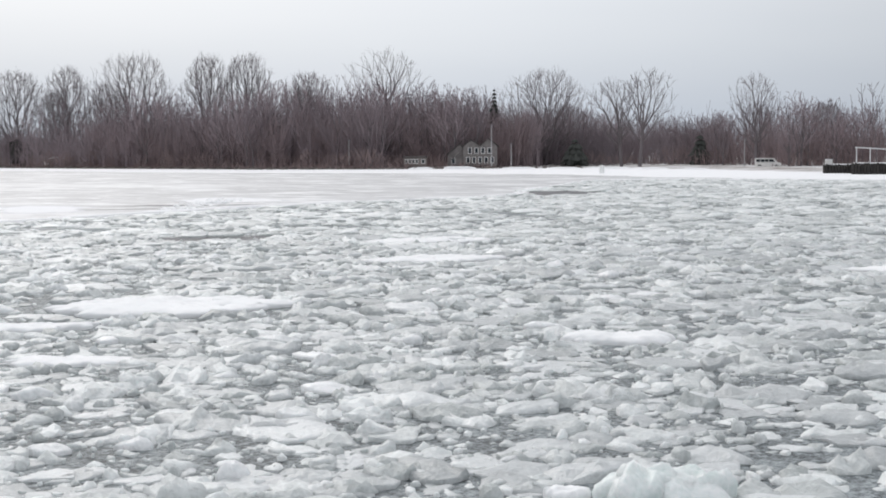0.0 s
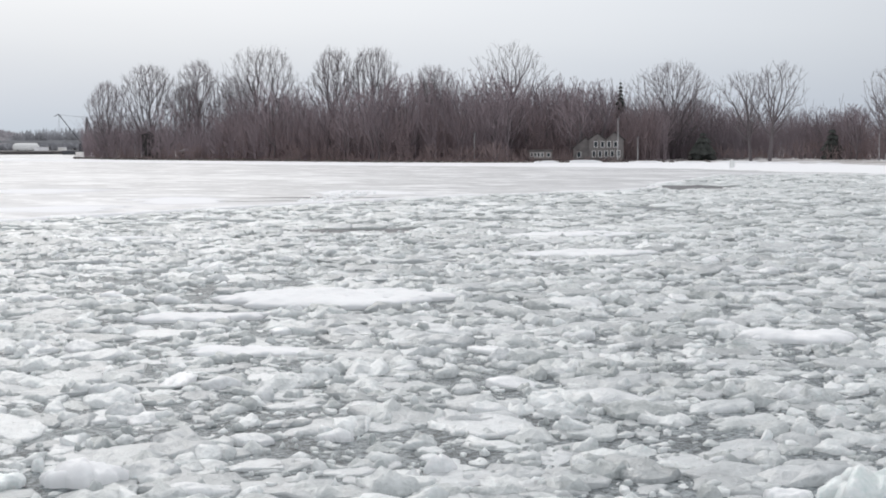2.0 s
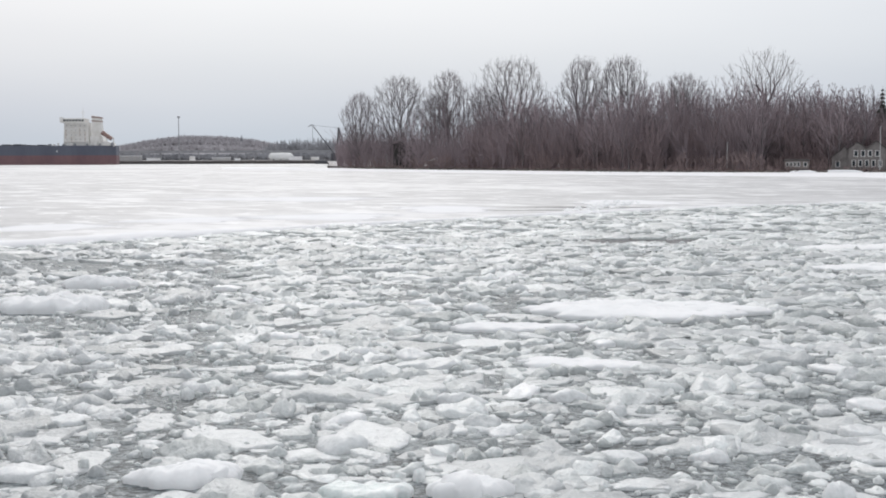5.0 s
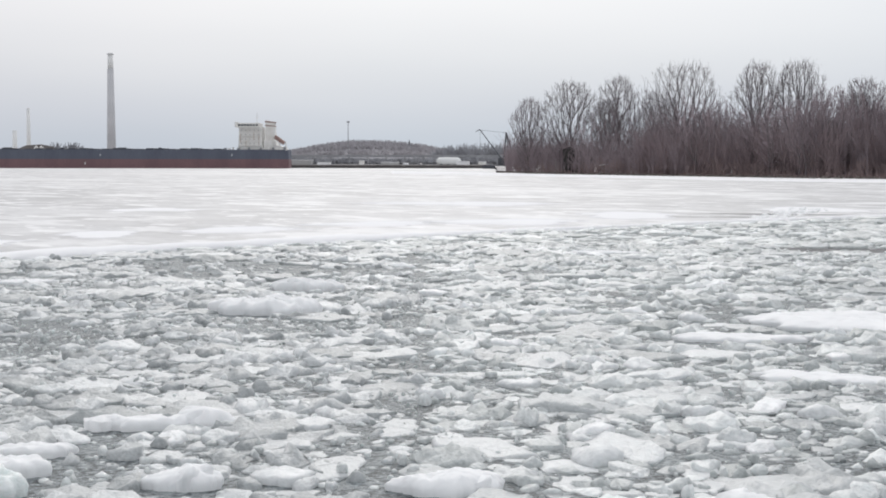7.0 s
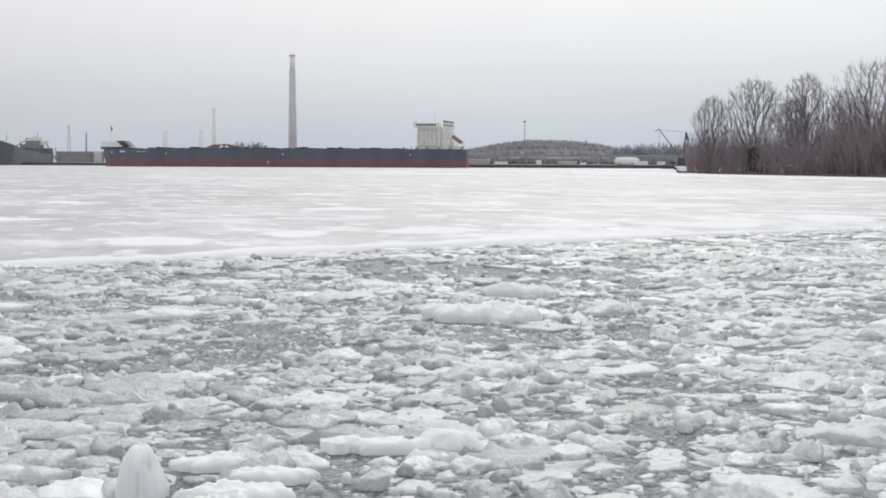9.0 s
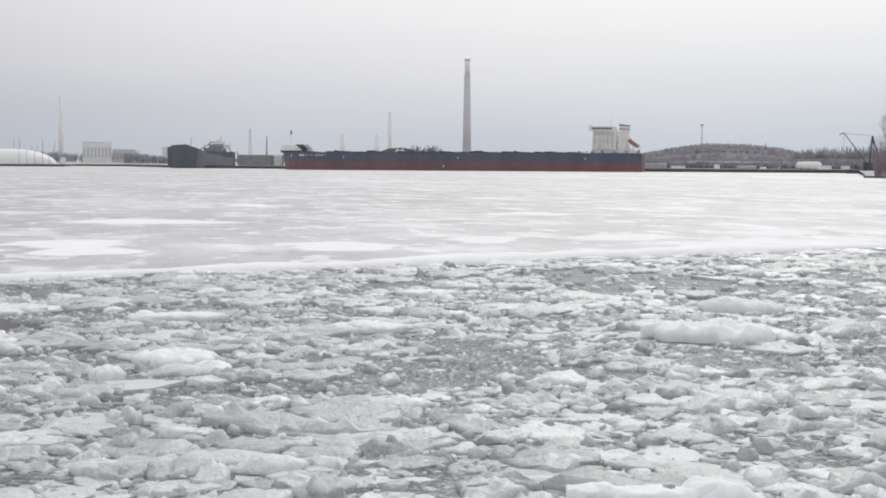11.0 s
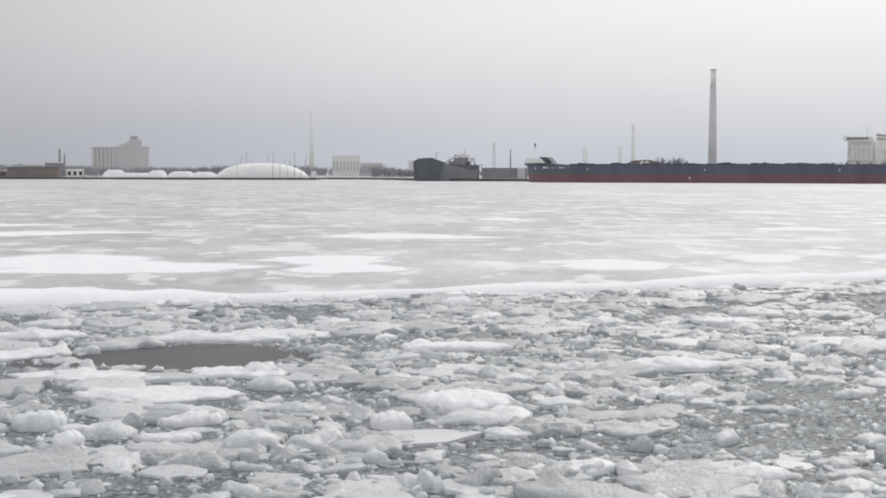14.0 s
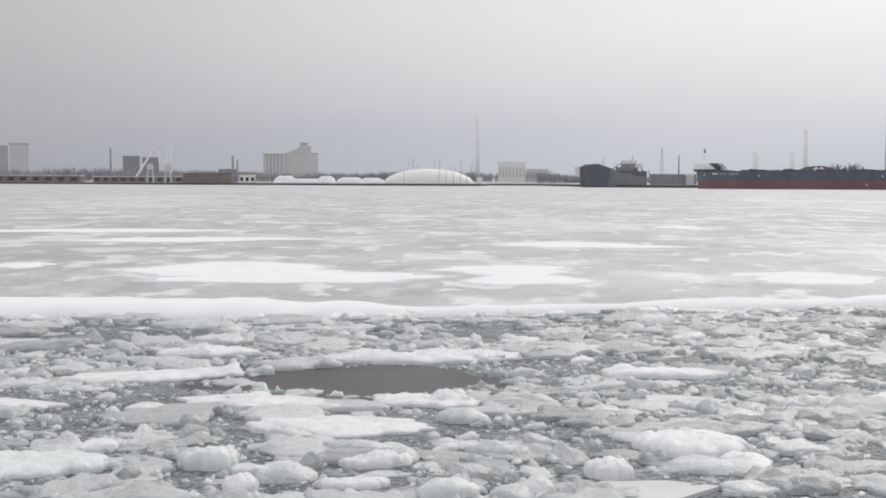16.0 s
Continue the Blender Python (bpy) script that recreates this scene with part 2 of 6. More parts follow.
# ------------------------------------------------------------ mesh helpers
def mesh_object(name, verts, faces, material, parent=None, label="", smooth=False):
    me = bpy.data.meshes.new(name)
    me.from_pydata([tuple(v) for v in verts], [], [tuple(f) for f in faces])
    me.materials.append(material)
    if smooth:
        me.polygons.foreach_set("use_smooth", [True] * len(me.polygons))
    me.update()
    ob = new(name, me)
    if parent:
        ob.parent = parent
    if label:
        ob["label"] = label
    return ob


def part(name, bm, material, parent=None, label="", smooth=False):
    bmesh.ops.recalc_face_normals(bm, faces=bm.faces)
    me = bpy.data.meshes.new(name)
    bm.to_mesh(me)
    bm.free()
    me.materials.append(material)
    if smooth:
        me.polygons.foreach_set("use_smooth", [True] * len(me.polygons))
    ob = new(name, me)
    if parent:
        ob.parent = parent
    if label:
        ob["label"] = label
    return ob


def box(bm, x, y, z, sx, sy, sz, turn=0.0, bevel=0.0):
    """A box with its base centre at x, y, z."""
    r = bmesh.ops.create_cube(bm, size=1, matrix=pose(x, y, z + sz / 2, 0, 0, turn) @ Matrix.Diagonal((sx, sy, sz, 1)))
    if bevel:
        es = list({e for v in r["verts"] for e in v.link_edges})
        bmesh.ops.bevel(bm, geom=es, offset=bevel, segments=1, affect="EDGES")
    return bm


def tube(bm, a, b, r0, r1=None, sides=8):
    a, b = Vector(a), Vector(b)
    d = b - a
    m = Matrix.Translation((a + b) / 2) @ d.to_track_quat("Z", "Y").to_matrix().to_4x4()
    bmesh.ops.create_cone(bm, cap_ends=True, segments=sides, radius1=r0, radius2=r0 if r1 is None else r1, depth=d.length, matrix=m)
    return bm


def prism(bm, outline, depth, y=0.0):
    """An outline in x, z pushed back along y."""
    front = [bm.verts.new((x, y, z)) for x, z in outline]
    back = [bm.verts.new((x, y + depth, z)) for x, z in outline]
    k = len(outline)
    bm.faces.new(front), bm.faces.new(back[::-1])
    for i in range(k):
        bm.faces.new((front[i], front[(i + 1) % k], back[(i + 1) % k], back[i]))
    return bm


def base(name, x, y, z=0.0, turn=None, label="", category="", group="", kind=""):
    """An empty at a thing's foot, turned so that its x axis runs across the way from the origin to it."""
    ob = new(name)
    ob.matrix_basis = pose(x, y, z, 0, 0, -math.degrees(math.atan2(x, y)) if turn is None else turn)
    return tagged(ob, label, category, group, kind)


# ------------------------------------------------------------ water, lake ice, land
def disc(name, radius, z, material, sides=96):
    bm = bmesh.new()
    bmesh.ops.create_circle(bm, cap_ends=True, segments=sides, radius=radius)
    ob = part(name, bm, material)
    ob.location.z = z
    return ob


tagged(disc("water", 4600, 0.0, M["slush"]), "dark grey slushy lake water between the ice", "water", kind="structure")

EDGE = [(-160, 47), (-60, 48), (-15, 49.7), (-9, 50), (-4, 51), (1.2, 52.4), (9, 54.2), (17.5, 57), (27, 58.8), (38, 62),
        (50, 64.2), (62, 66), (75, 66.4), (91, 65.6), (99, 67.5), (107, 73.5), (126, 81.0), (150, 92.4), (158, 84), (163, 68), (166, 40), (168, -60)]


def along(points, step, wobble, seed):
    """Points at even steps along a broken line, with small in-and-out of its own."""
    rng = np.random.default_rng(seed)
    out = []
    for (x0, y0), (x1, y1) in zip(points, points[1:]):
        k = max(1, int(math.hypot(x1 - x0, y1 - y0) / step))
        for i in range(k):
            out.append((x0 + (x1 - x0) * i / k + rng.normal(0, wobble), y0 + (y1 - y0) * i / k + rng.normal(0, wobble)))
    out.append(points[-1])
    return out


def fan(line):
    """Leaves out points that step back in bearing, so that a sheet drawn outward from the line never folds."""
    out = []
    for p in line:
        if not out or math.atan2(*p) > math.atan2(*out[-1]) + 2e-5:
            out.append(p)
    return out


def radial_sheet(name, line, profile, material, thick, smooth=False):
    """A sheet that starts at a line and runs outward from the origin: profile gives (metres outward, height) rows."""
    verts, faces = [], []
    rows = [(0.0, -thick)] + list(profile)
    for x, y in line:
        d = math.hypot(x, y)
        for off, z in rows:
            k = (d + off) / d
            verts.append((x * k, y * k, z))
    c = len(rows)
    for i in range(len(line) - 1):
        for j in range(c - 1):
            faces.append((i * c + j, i * c + j + 1, (i + 1) * c + j + 1, (i + 1) * c + j))
    return mesh_object(name, verts, faces, material, smooth=smooth)


shelf_line = fan(along(EDGE, 0.7, 0.16, 3))
tagged(radial_sheet("lake_ice", shelf_line, [(0.02, 0.05), (6, 0.06), (60, 0.06), (400, 0.05), (4400, 0.0)], M["sheet"], 0.1),
       "flat grey lake ice with drifted snow patches", "lake ice", kind="structure")


def ribbon(name, line, width, z, material, seed, label):
    rng = np.random.default_rng(seed)
    w = 0.0
    verts, faces = [], []
    for i, (x, y) in enumerate(line):
        w = 0.9 * w + rng.normal(0, 0.12)
        d = math.hypot(x, y)
        reach = width * (1 + 0.5 * math.sin(i * 0.11) + w)
        for off, h in ((-0.02, 0.0), (0.05, z), (max(0.6, reach * 0.6), z + 0.02), (max(1.0, reach), 0.052)):
            k = (d + off) / d
            verts.append((x * k, y * k, h))
    for i in range(len(line) - 1):
        for j in range(3):
            faces.append((i * 4 + j, i * 4 + j + 1, i * 4 + 5 + j, i * 4 + 4 + j))
    return tagged(mesh_object(name, verts, faces, material, smooth=True), label, "snow", kind="structure")


ribbon("trim_snow_edge", shelf_line, 4.0, 0.12, M["snow"], 5, "white snow rim along the edge of the lake ice")

SHORE = [(252, 397), (239, 369), (229, 343), (222, 300), (218, 255), (214, 215), (222, 188), (238, 172), (244, 152),
         (236, 125), (208, 90), (204, 62), (206, 20), (214, -60), (230, -200)]
shore_line = fan(along(SHORE, 4.0, 0.5, 7))
M["land"] = surface("snowy_ground", (0.20, 0.165, 0.14), (0.84, 0.84, 0.85), 0.08, 0.9, 0.3, 0.9)
land = radial_sheet("ground_island", shore_line, [(0.5, 0.12), (2.5, 0.28), (7, 0.36), (16, 0.42), (40, 0.7), (120, 1.2), (500, 2.0)], M["land"], 0.2, True)
tagged(land, "low island bank with snow and brown grass", "ground", kind="structure")

# pale drift of snow-covered shore ice in front of the bank
drift = along([(205, 385), (200, 330), (196, 280), (190, 235), (186, 200), (190, 175), (196, 150), (188, 120), (172, 92), (168, 66), (170, 30)], 3.0, 0.8, 9)
drift = fan(drift)
tagged(radial_sheet("ground_shore_drift", drift, [(1.0, 0.13), (8, 0.2), (30, 0.3), (75, 0.35)], M["snow"], 0.05, True),
       "white drifted snow on the shore ice", "snow", kind="structure")

QUAY = [(-1600, 1500), (-900, 1540), (-460, 1548), (-300, 1440), (-230, 1420), (-85, 1330), (14, 1330), (30, 1560), (80, 1560),
        (100, 1062), (164, 1004), (170, 908), (345, 792), (380, 768), (464, 706), (640, 600), (900, 450)]
tagged(radial_sheet("ground_port", QUAY, [(0.1, 1.9), (20, 2.1), (300, 2.6), (1200, 5), (2400, 6)], M["land"], 0.2),
       "far port land behind a low dark quay wall", "ground", kind="structure")
wall_v, wall_f = [], []
for x, y in QUAY:
    d = math.hypot(x, y)
    for off, z in ((-1.0, -0.2), (-1.0, 1.7), (1.5, 2.15)):
        wall_v.append((x * (d + off) / d, y * (d + off) / d, z))
for i in range(len(QUAY) - 1):
    for j in range(2):
        wall_f.append((i * 3 + j, i * 3 + j + 1, i * 3 + 4 + j, i * 3 + 3 + j))
tagged(mesh_object("wall_quay", wall_v, wall_f, M["roof"]), "dark weathered quay wall along the port", "quay wall", kind="structure")


# ------------------------------------------------------------ snow patches lying on the ice
def blob(cx, cy, wx, wy, turn, z0, z1, seed, sides=64, point=0.0):
    rng = np.random.default_rng(seed)
    ph = rng.uniform(0, 6.28, 5)
    verts, faces = [], []
    c, s = math.cos(radians(turn)), math.sin(radians(turn))
    for k, (f, z) in enumerate(((1.0, z0), (0.86, z0 + 0.6 * (z1 - z0)), (0.5, z1))):
        for i in range(sides):
            t = 2 * math.pi * i / sides
            r = f * (1 + 0.16 * math.sin(2 * t + ph[0]) + 0.12 * math.sin(3 * t + ph[1]) + 0.08 * math.sin(5 * t + ph[2]) + 0.05 * math.sin(9 * t + ph[3]) + 0.03 * math.sin(17 * t + ph[4]))
            u = wx / 2 * r * math.copysign(abs(math.cos(t)) ** 0.9, math.cos(t))
            v = wy / 2 * r * math.sin(t) * abs(math.sin(t)) ** point
            verts.append((cx + u * c - v * s, cy + u * s + v * c, z))
    verts.append((cx, cy, z1 + 0.01))
    for k in range(2):
        for i in range(sides):
            faces.append((k * sides + i, k * sides + (i + 1) % sides, (k + 1) * sides + (i + 1) % sides, (k + 1) * sides + i))
    faces += [(2 * sides + i, 2 * sides + (i + 1) % sides, 3 * sides) for i in range(sides)]
    return verts, faces


SNOW_PATCHES = [
    (-12.5, 69.8, 8.1, 11.3, 10), (-9.2, 65.2, 8.7, 7.1, 7), (-0.8, 64.7, 4.3, 6.6, -3), (10.0, 66.4, 5.0, 8.3, -14),
    (-19.2, 98.2, 11.2, 9.8, 11), (3.4, 92.8, 8.7, 9.0, -5), (-21.6, 72.0, 2.1, 4.8, 18), (-1.5, 70.2, 5.0, 7.8, -2),
    (-29.2, 112.5, 13.8, 11.4, 15), (14.3, 124.9, 3.2, 11.2, -9), (17.7, 70.3, 3.2, 7.8, -18), (25.6, 70.9, 5.0, 8.7, -24),
    (-7.0, 66.0, 4.6, 5.3, 5), (34.8, 73.8, 5.5, 8.9, -27), (31.5, 102.6, 4.8, 12.1, -19), (43.1, 72.5, 8.0, 9.8, -33),
    (56.3, 77.4, 5.6, 15.0, -36), (75, 79, 7.0, 13.0, -44), (60, 105, 12, 18, -30)
]
for i, (x, y, wx, wy, turn) in enumerate(SNOW_PATCHES):
    v, f = blob(x, y, wx * 1.6, wy * 1.0, turn, 0.052, 0.066, 40 + i, point=0.6)
    tagged(mesh_object("snow_dusting", v, f, M["thin_snow"], smooth=True), "thin grey dusting of snow on lake ice", "snow dusting", "snow dustings")
    v, f = blob(x, y, wx * 1.2, wy * 0.72, turn, 0.062, 0.10, 40 + i, point=0.8)
    tagged(mesh_object("snow_patch", v, f, M["snow"], smooth=True), "thin white patch of drifted snow on lake ice", "snow patch", "snow patches")


# ------------------------------------------------------------ broken ice
EX = np.array([p[0] for p in EDGE[:18]], float)
EY = np.array([p[1] for p in EDGE[:18]], float)
HOLES = [(-4.8, 39.3, 2.2, 1.8), (-7.4, 38.0, 1.4, 0.4), (40.5, 43.5, 3.4, 1.7), (103.2, 66.6, 3.6, 6.4), (-13, 45.5, 2.0, 0.8)]


def keep_out(x, y, zones):
    bad = np.zeros(len(x), bool)
    for cx, cy, a, b in zones:
        d = math.hypot(cx, cy)
        ux, uy = cx / d, cy / d
        u, v = (x - cx) * uy - (y - cy) * ux, (x - cx) * ux + (y - cy) * uy
        bad |= (u / a) ** 2 + (v / b) ** 2 < 1
    return bad


LATTICE = np.random.default_rng(2).uniform(-1, 1, (256, 256))


def waves(x, y):
    """Smooth value noise between -1 and 1 with a wavelength of one."""
    xi, yi = np.floor(x).astype(int), np.floor(y).astype(int)
    u, v = x - xi, y - yi
    u, v = u * u * (3 - 2 * u), v * v * (3 - 2 * v)
    g = lambda i, j: LATTICE[(xi + i) % 256, (yi + j) % 256]
    return (g(0, 0) * (1 - u) + g(1, 0) * u) * (1 - v) + (g(0, 1) * (1 - u) + g(1, 1) * u) * v


def pieces(cx, cy, size, seed, sides, rings, high, flat, top=0.14, stretch=1.8, tip=0.04, lift=(-0.02, 0.02), jag=0.45):
    """Broken ice as one vertex and face array: cornered, notched outlines, cut edges, flat to heaped crumbly tops."""
    rng = np.random.default_rng(seed)
    n = len(cx)
    ang = (np.arange(sides)[None] + rng.uniform(-0.25, 0.25, (n, sides))) * 2 * np.pi / sides
    corners = (np.arange(5)[None] + rng.uniform(-0.38, 0.38, (n, 5))) * 2 * np.pi / 5
    far = rng.uniform(0.55, 1.0, (n, 5))
    rad = np.min(far[:, None] / np.maximum(np.cos(ang[:, :, None] - corners[:, None]), 0.25), axis=2)
    rad = np.minimum(rad, 1.3) * (1 + rng.normal(0, 0.085, rad.shape))
    turn, asp = rng.uniform(0, 2 * np.pi, n), rng.uniform(1.0, stretch, n)
    h = np.clip(size * high * rng.lognormal(0, 0.45, n), 0.012, top)
    bulge = flat * rng.lognormal(0, 0.4, n)
    edge = rng.uniform(0.25, 0.7, n)
    tx, ty = rng.normal(0, tip, n) * np.minimum(2, 0.6 / size), rng.normal(0, tip, n) * np.minimum(2, 0.6 / size)
    up = rng.uniform(*lift, n)
    off = rng.uniform(0, 200, (2, n, 1))
    us, vs, zs = [], [], []
    for k, f in enumerate((0.94,) + rings):
        push = 1 + (rng.normal(0, 0.05, rad.shape) if k > 1 else 0)
        u = np.cos(ang) * rad * f * push * (size * asp ** 0.5 / 2)[:, None]
        v = np.sin(ang) * rad * f * push * (size / asp ** 0.5 / 2)[:, None]
        if k == 0:
            z = np.broadcast_to(-np.minimum(0.14, 0.10 + 0.1 * size)[:, None], u.shape)
        else:
            body = edge[:, None] + (1 - edge[:, None]) * (1 - np.minimum(1, f) ** bulge[:, None])
            grain = waves(u / 0.21 + off[0], v / 0.21 + off[1]) + 0.7 * waves(u / 0.09 + off[1], v / 0.09 + off[0])
            z = h[:, None] * (body + jag * grain * (0.6 if k == 1 else 1.0))
        us.append(u), vs.append(v), zs.append(z)
    us.append(np.zeros((n, 1))), vs.append(np.zeros((n, 1))), zs.append((h * rng.uniform(0.8, 1.35, n))[:, None])
    u, v, z = np.concatenate(us, 1), np.concatenate(vs, 1), np.concatenate(zs, 1)
    z = z + u * tx[:, None] + v * ty[:, None] + up[:, None]
    c, s_ = np.cos(turn)[:, None], np.sin(turn)[:, None]
    P = np.stack([cx[:, None] + u * c - v * s_, cy[:, None] + u * s_ + v * c, z], -1)
    levels = len(rings) + 1
    one = []
    for r in range(levels - 1):
        for i in range(sides):
            j = (i + 1) % sides
            a, b, d, e = r * sides + i, r * sides + j, (r + 1) * sides + j, (r + 1) * sides + i
            one += [(a, b, d), (a, d, e)]
    last = (levels - 1) * sides
    one += [(last + i, last + (i + 1) % sides, last + sides) for i in range(sides)]
    F = (np.array(one)[None] + (np.arange(n) * (levels * sides + 1))[:, None, None]).reshape(-1, 3)
    return P.reshape(-1, 3), F


def tri_mesh(name, P, F, material, smooth=True):
    me = bpy.data.meshes.new(name)
    me.vertices.add(len(P))
    me.vertices.foreach_set("co", P.astype(np.float32).ravel())
    me.loops.add(F.size)
    me.loops.foreach_set("vertex_index", F.astype(np.int32).ravel())
    me.polygons.add(len(F))
    me.polygons.foreach_set("loop_start", np.arange(0, F.size, 3, dtype=np.int32))
    me.polygons.foreach_set("use_smooth", np.full(len(F), smooth))
    me.update(calc_edges=True)
    me.materials.append(material)
    return new(name, me)


def scatter(seed, r0, r1, b0, b1, size_at, cover):
    """Places over a sector round (-1.5, 4), spaced by the size that size_at gives at that range."""
    rng = np.random.default_rng(seed)
    xs, ys, ss = [], [], []
    r = r0
    while r < r1:
        s = size_at(r)
        step = s * cover
        k = int(radians(b1 - b0) * r / step)
        b = radians(b0) + (np.arange(k) + rng.uniform(-0.5, 0.5, k)) * step / r
        rr = r + rng.uniform(-0.5, 0.5, k) * step
        xs.append(-1.5 + rr * np.sin(b)), ys.append(4 + rr * np.cos(b)), ss.append(s * np.minimum(rng.lognormal(-0.12, 0.54, k), 2.2))
        r += step
    return np.concatenate(xs), np.concatenate(ys), np.concatenate(ss)


def inside(x, y, margin=0.0):
    return (y < np.interp(x, EX, EY) - margin) & (x < 163)


FULL, HALF, FEW = (1.0, 0.93, 0.72, 0.42), (1.0, 0.85, 0.5), (1.0, 0.65)


def pack(name, label, seed, r0, r1, b0, b1, size_at, cover, sides, rings, high, flat, gaps=-2.0, material="brash", smooth=True, **kw):
    """Scatters pieces; gaps: share of open slush, from -1 (none) to 1 (all)."""
    x, y, size = scatter(seed, r0, r1, b0, b1, size_at, cover)
    ok = inside(x, y, 0.1) & ~keep_out(x, y, HOLES + FLOE_ZONES)
    thick = waves(x / 2.6 + 7, y / 3.4 + 3) + 0.6 * waves(x / 0.9, y / 1.1 + 50)
    ok &= thick > gaps
    P, F = pieces(x[ok], y[ok], size[ok], seed + 1, sides, rings, high, flat, **kw)
    return tagged(tri_mesh(name, P, F, M[material], smooth), label, name.replace("_", " "), kind="stuff")


def floe_mesh(name, length, depth, height, seed, peaks=(), material="floe", sides=72, rings=12, rough=0.45):
    """One larger piece of ice: a cornered, notched outline, cut edges and a crumbly top; peaks: (u, v, radius, extra height)."""
    rng = np.random.default_rng(seed)
    ph = rng.uniform(0, 6.28, 6)
    off = Vector(rng.uniform(0, 50, 3))
    corner = [(2 * math.pi * (k + rng.uniform(-0.35, 0.35)) / 7, rng.uniform(0.78, 1.0)) for k in range(7)]
    verts, faces = [], []

    def rim(t):
        r = min(d / max(0.3, math.cos(t - c)) for c, d in corner)
        return min(r, 1.15) * (1 + 0.05 * math.sin(8 * t + ph[3]) + 0.045 * math.sin(13 * t + ph[4]) + 0.03 * math.sin(23 * t + ph[5]))

    def crumble(u, v):
        return (1.7 * noise.noise(Vector((u * 1.9, v * 1.9, 0)) + off) + 1.3 * noise.noise(Vector((u * 5.5, v * 5.5, 3)) + off)
                + 0.9 * noise.noise(Vector((u * 13, v * 13, 9)) + off))

    def raised(u, v):
        z = 0.0
        for pu, pv, pr, more in peaks:
            q = math.hypot((u - pu * length / 2) / pr, (v - pv * depth / 2) / pr)
            if q < 1:
                z += 0.5 * more * (1 - q ** 1.8)
        return z

    levels = [(0.93, None)] + [(1.0 - (k / rings) ** 1.25, k) for k in range(rings)]
    for f, k in levels:
        for i in range(sides):
            t = 2 * math.pi * i / sides
            r = rim(t) * f * (1 + (0.02 * rng.normal() if k else 0))
            u, v = r * math.cos(t) * length / 2, r * math.sin(t) * depth / 2
            if k is None:
                z = -0.12
            else:
                body = (0.42, 0.68, 0.84, 0.93, 1.0)[min(k, 4)]
                z = height * body * (1 + rough * crumble(u, v)) + raised(u, v) * (0.25 if k == 0 else 0.8 if k == 1 else 1.0)
            verts.append((u, v, z))
    verts.append((0, 0, height * (1 + rough * crumble(0, 0)) + raised(0, 0)))
    n = len(levels)
    for k in range(n - 1):
        for i in range(sides):
            j = (i + 1) % sides
            faces.append((k * sides + i, k * sides + j, (k + 1) * sides + j, (k + 1) * sides + i))
    faces += [((n - 1) * sides + i, (n - 1) * sides + (i + 1) % sides, n * sides) for i in range(sides)]
    me = bpy.data.meshes.new(name)
    me.from_pydata(verts, [], faces)
    me.materials.append(M[material])
    me.polygons.foreach_set("use_smooth", [True] * len(me.polygons))
    return me


def floe(x0, y0, x1, y1, depth, height, seed, label, peaks=(), material="floe", rough=0.22, name="ice_floe", z=0.0):
    """A piece of ice whose long axis runs from one end to the other."""
    me = floe_mesh(name, math.hypot(x1 - x0, y1 - y0), depth, height, seed, peaks, material, rough=rough)
    ob = new(name, me)
    ob.matrix_basis = pose((x0 + x1) / 2, (y0 + y1) / 2, z, 0, 0, math.degrees(math.atan2(y1 - y0, x1 - x0)))
    length = math.hypot(x1 - x0, y1 - y0)
    for k, (pu, pv, pr, more) in enumerate(peaks):
        P, F = pieces(np.array([pu * length / 2]), np.array([pv * depth / 2]), np.array([pr * 1.9]), seed * 7 + k, 26, FULL, 1.0, 5.0, top=0.45 * more + height, stretch=1.3, tip=0.10, lift=(-0.02, 0.0), jag=0.28)
        block_ = tri_mesh("raised_block", P, F, M[material])
        block_.parent = ob
    return tagged(ob, label, "ice floe", "large ice floes")


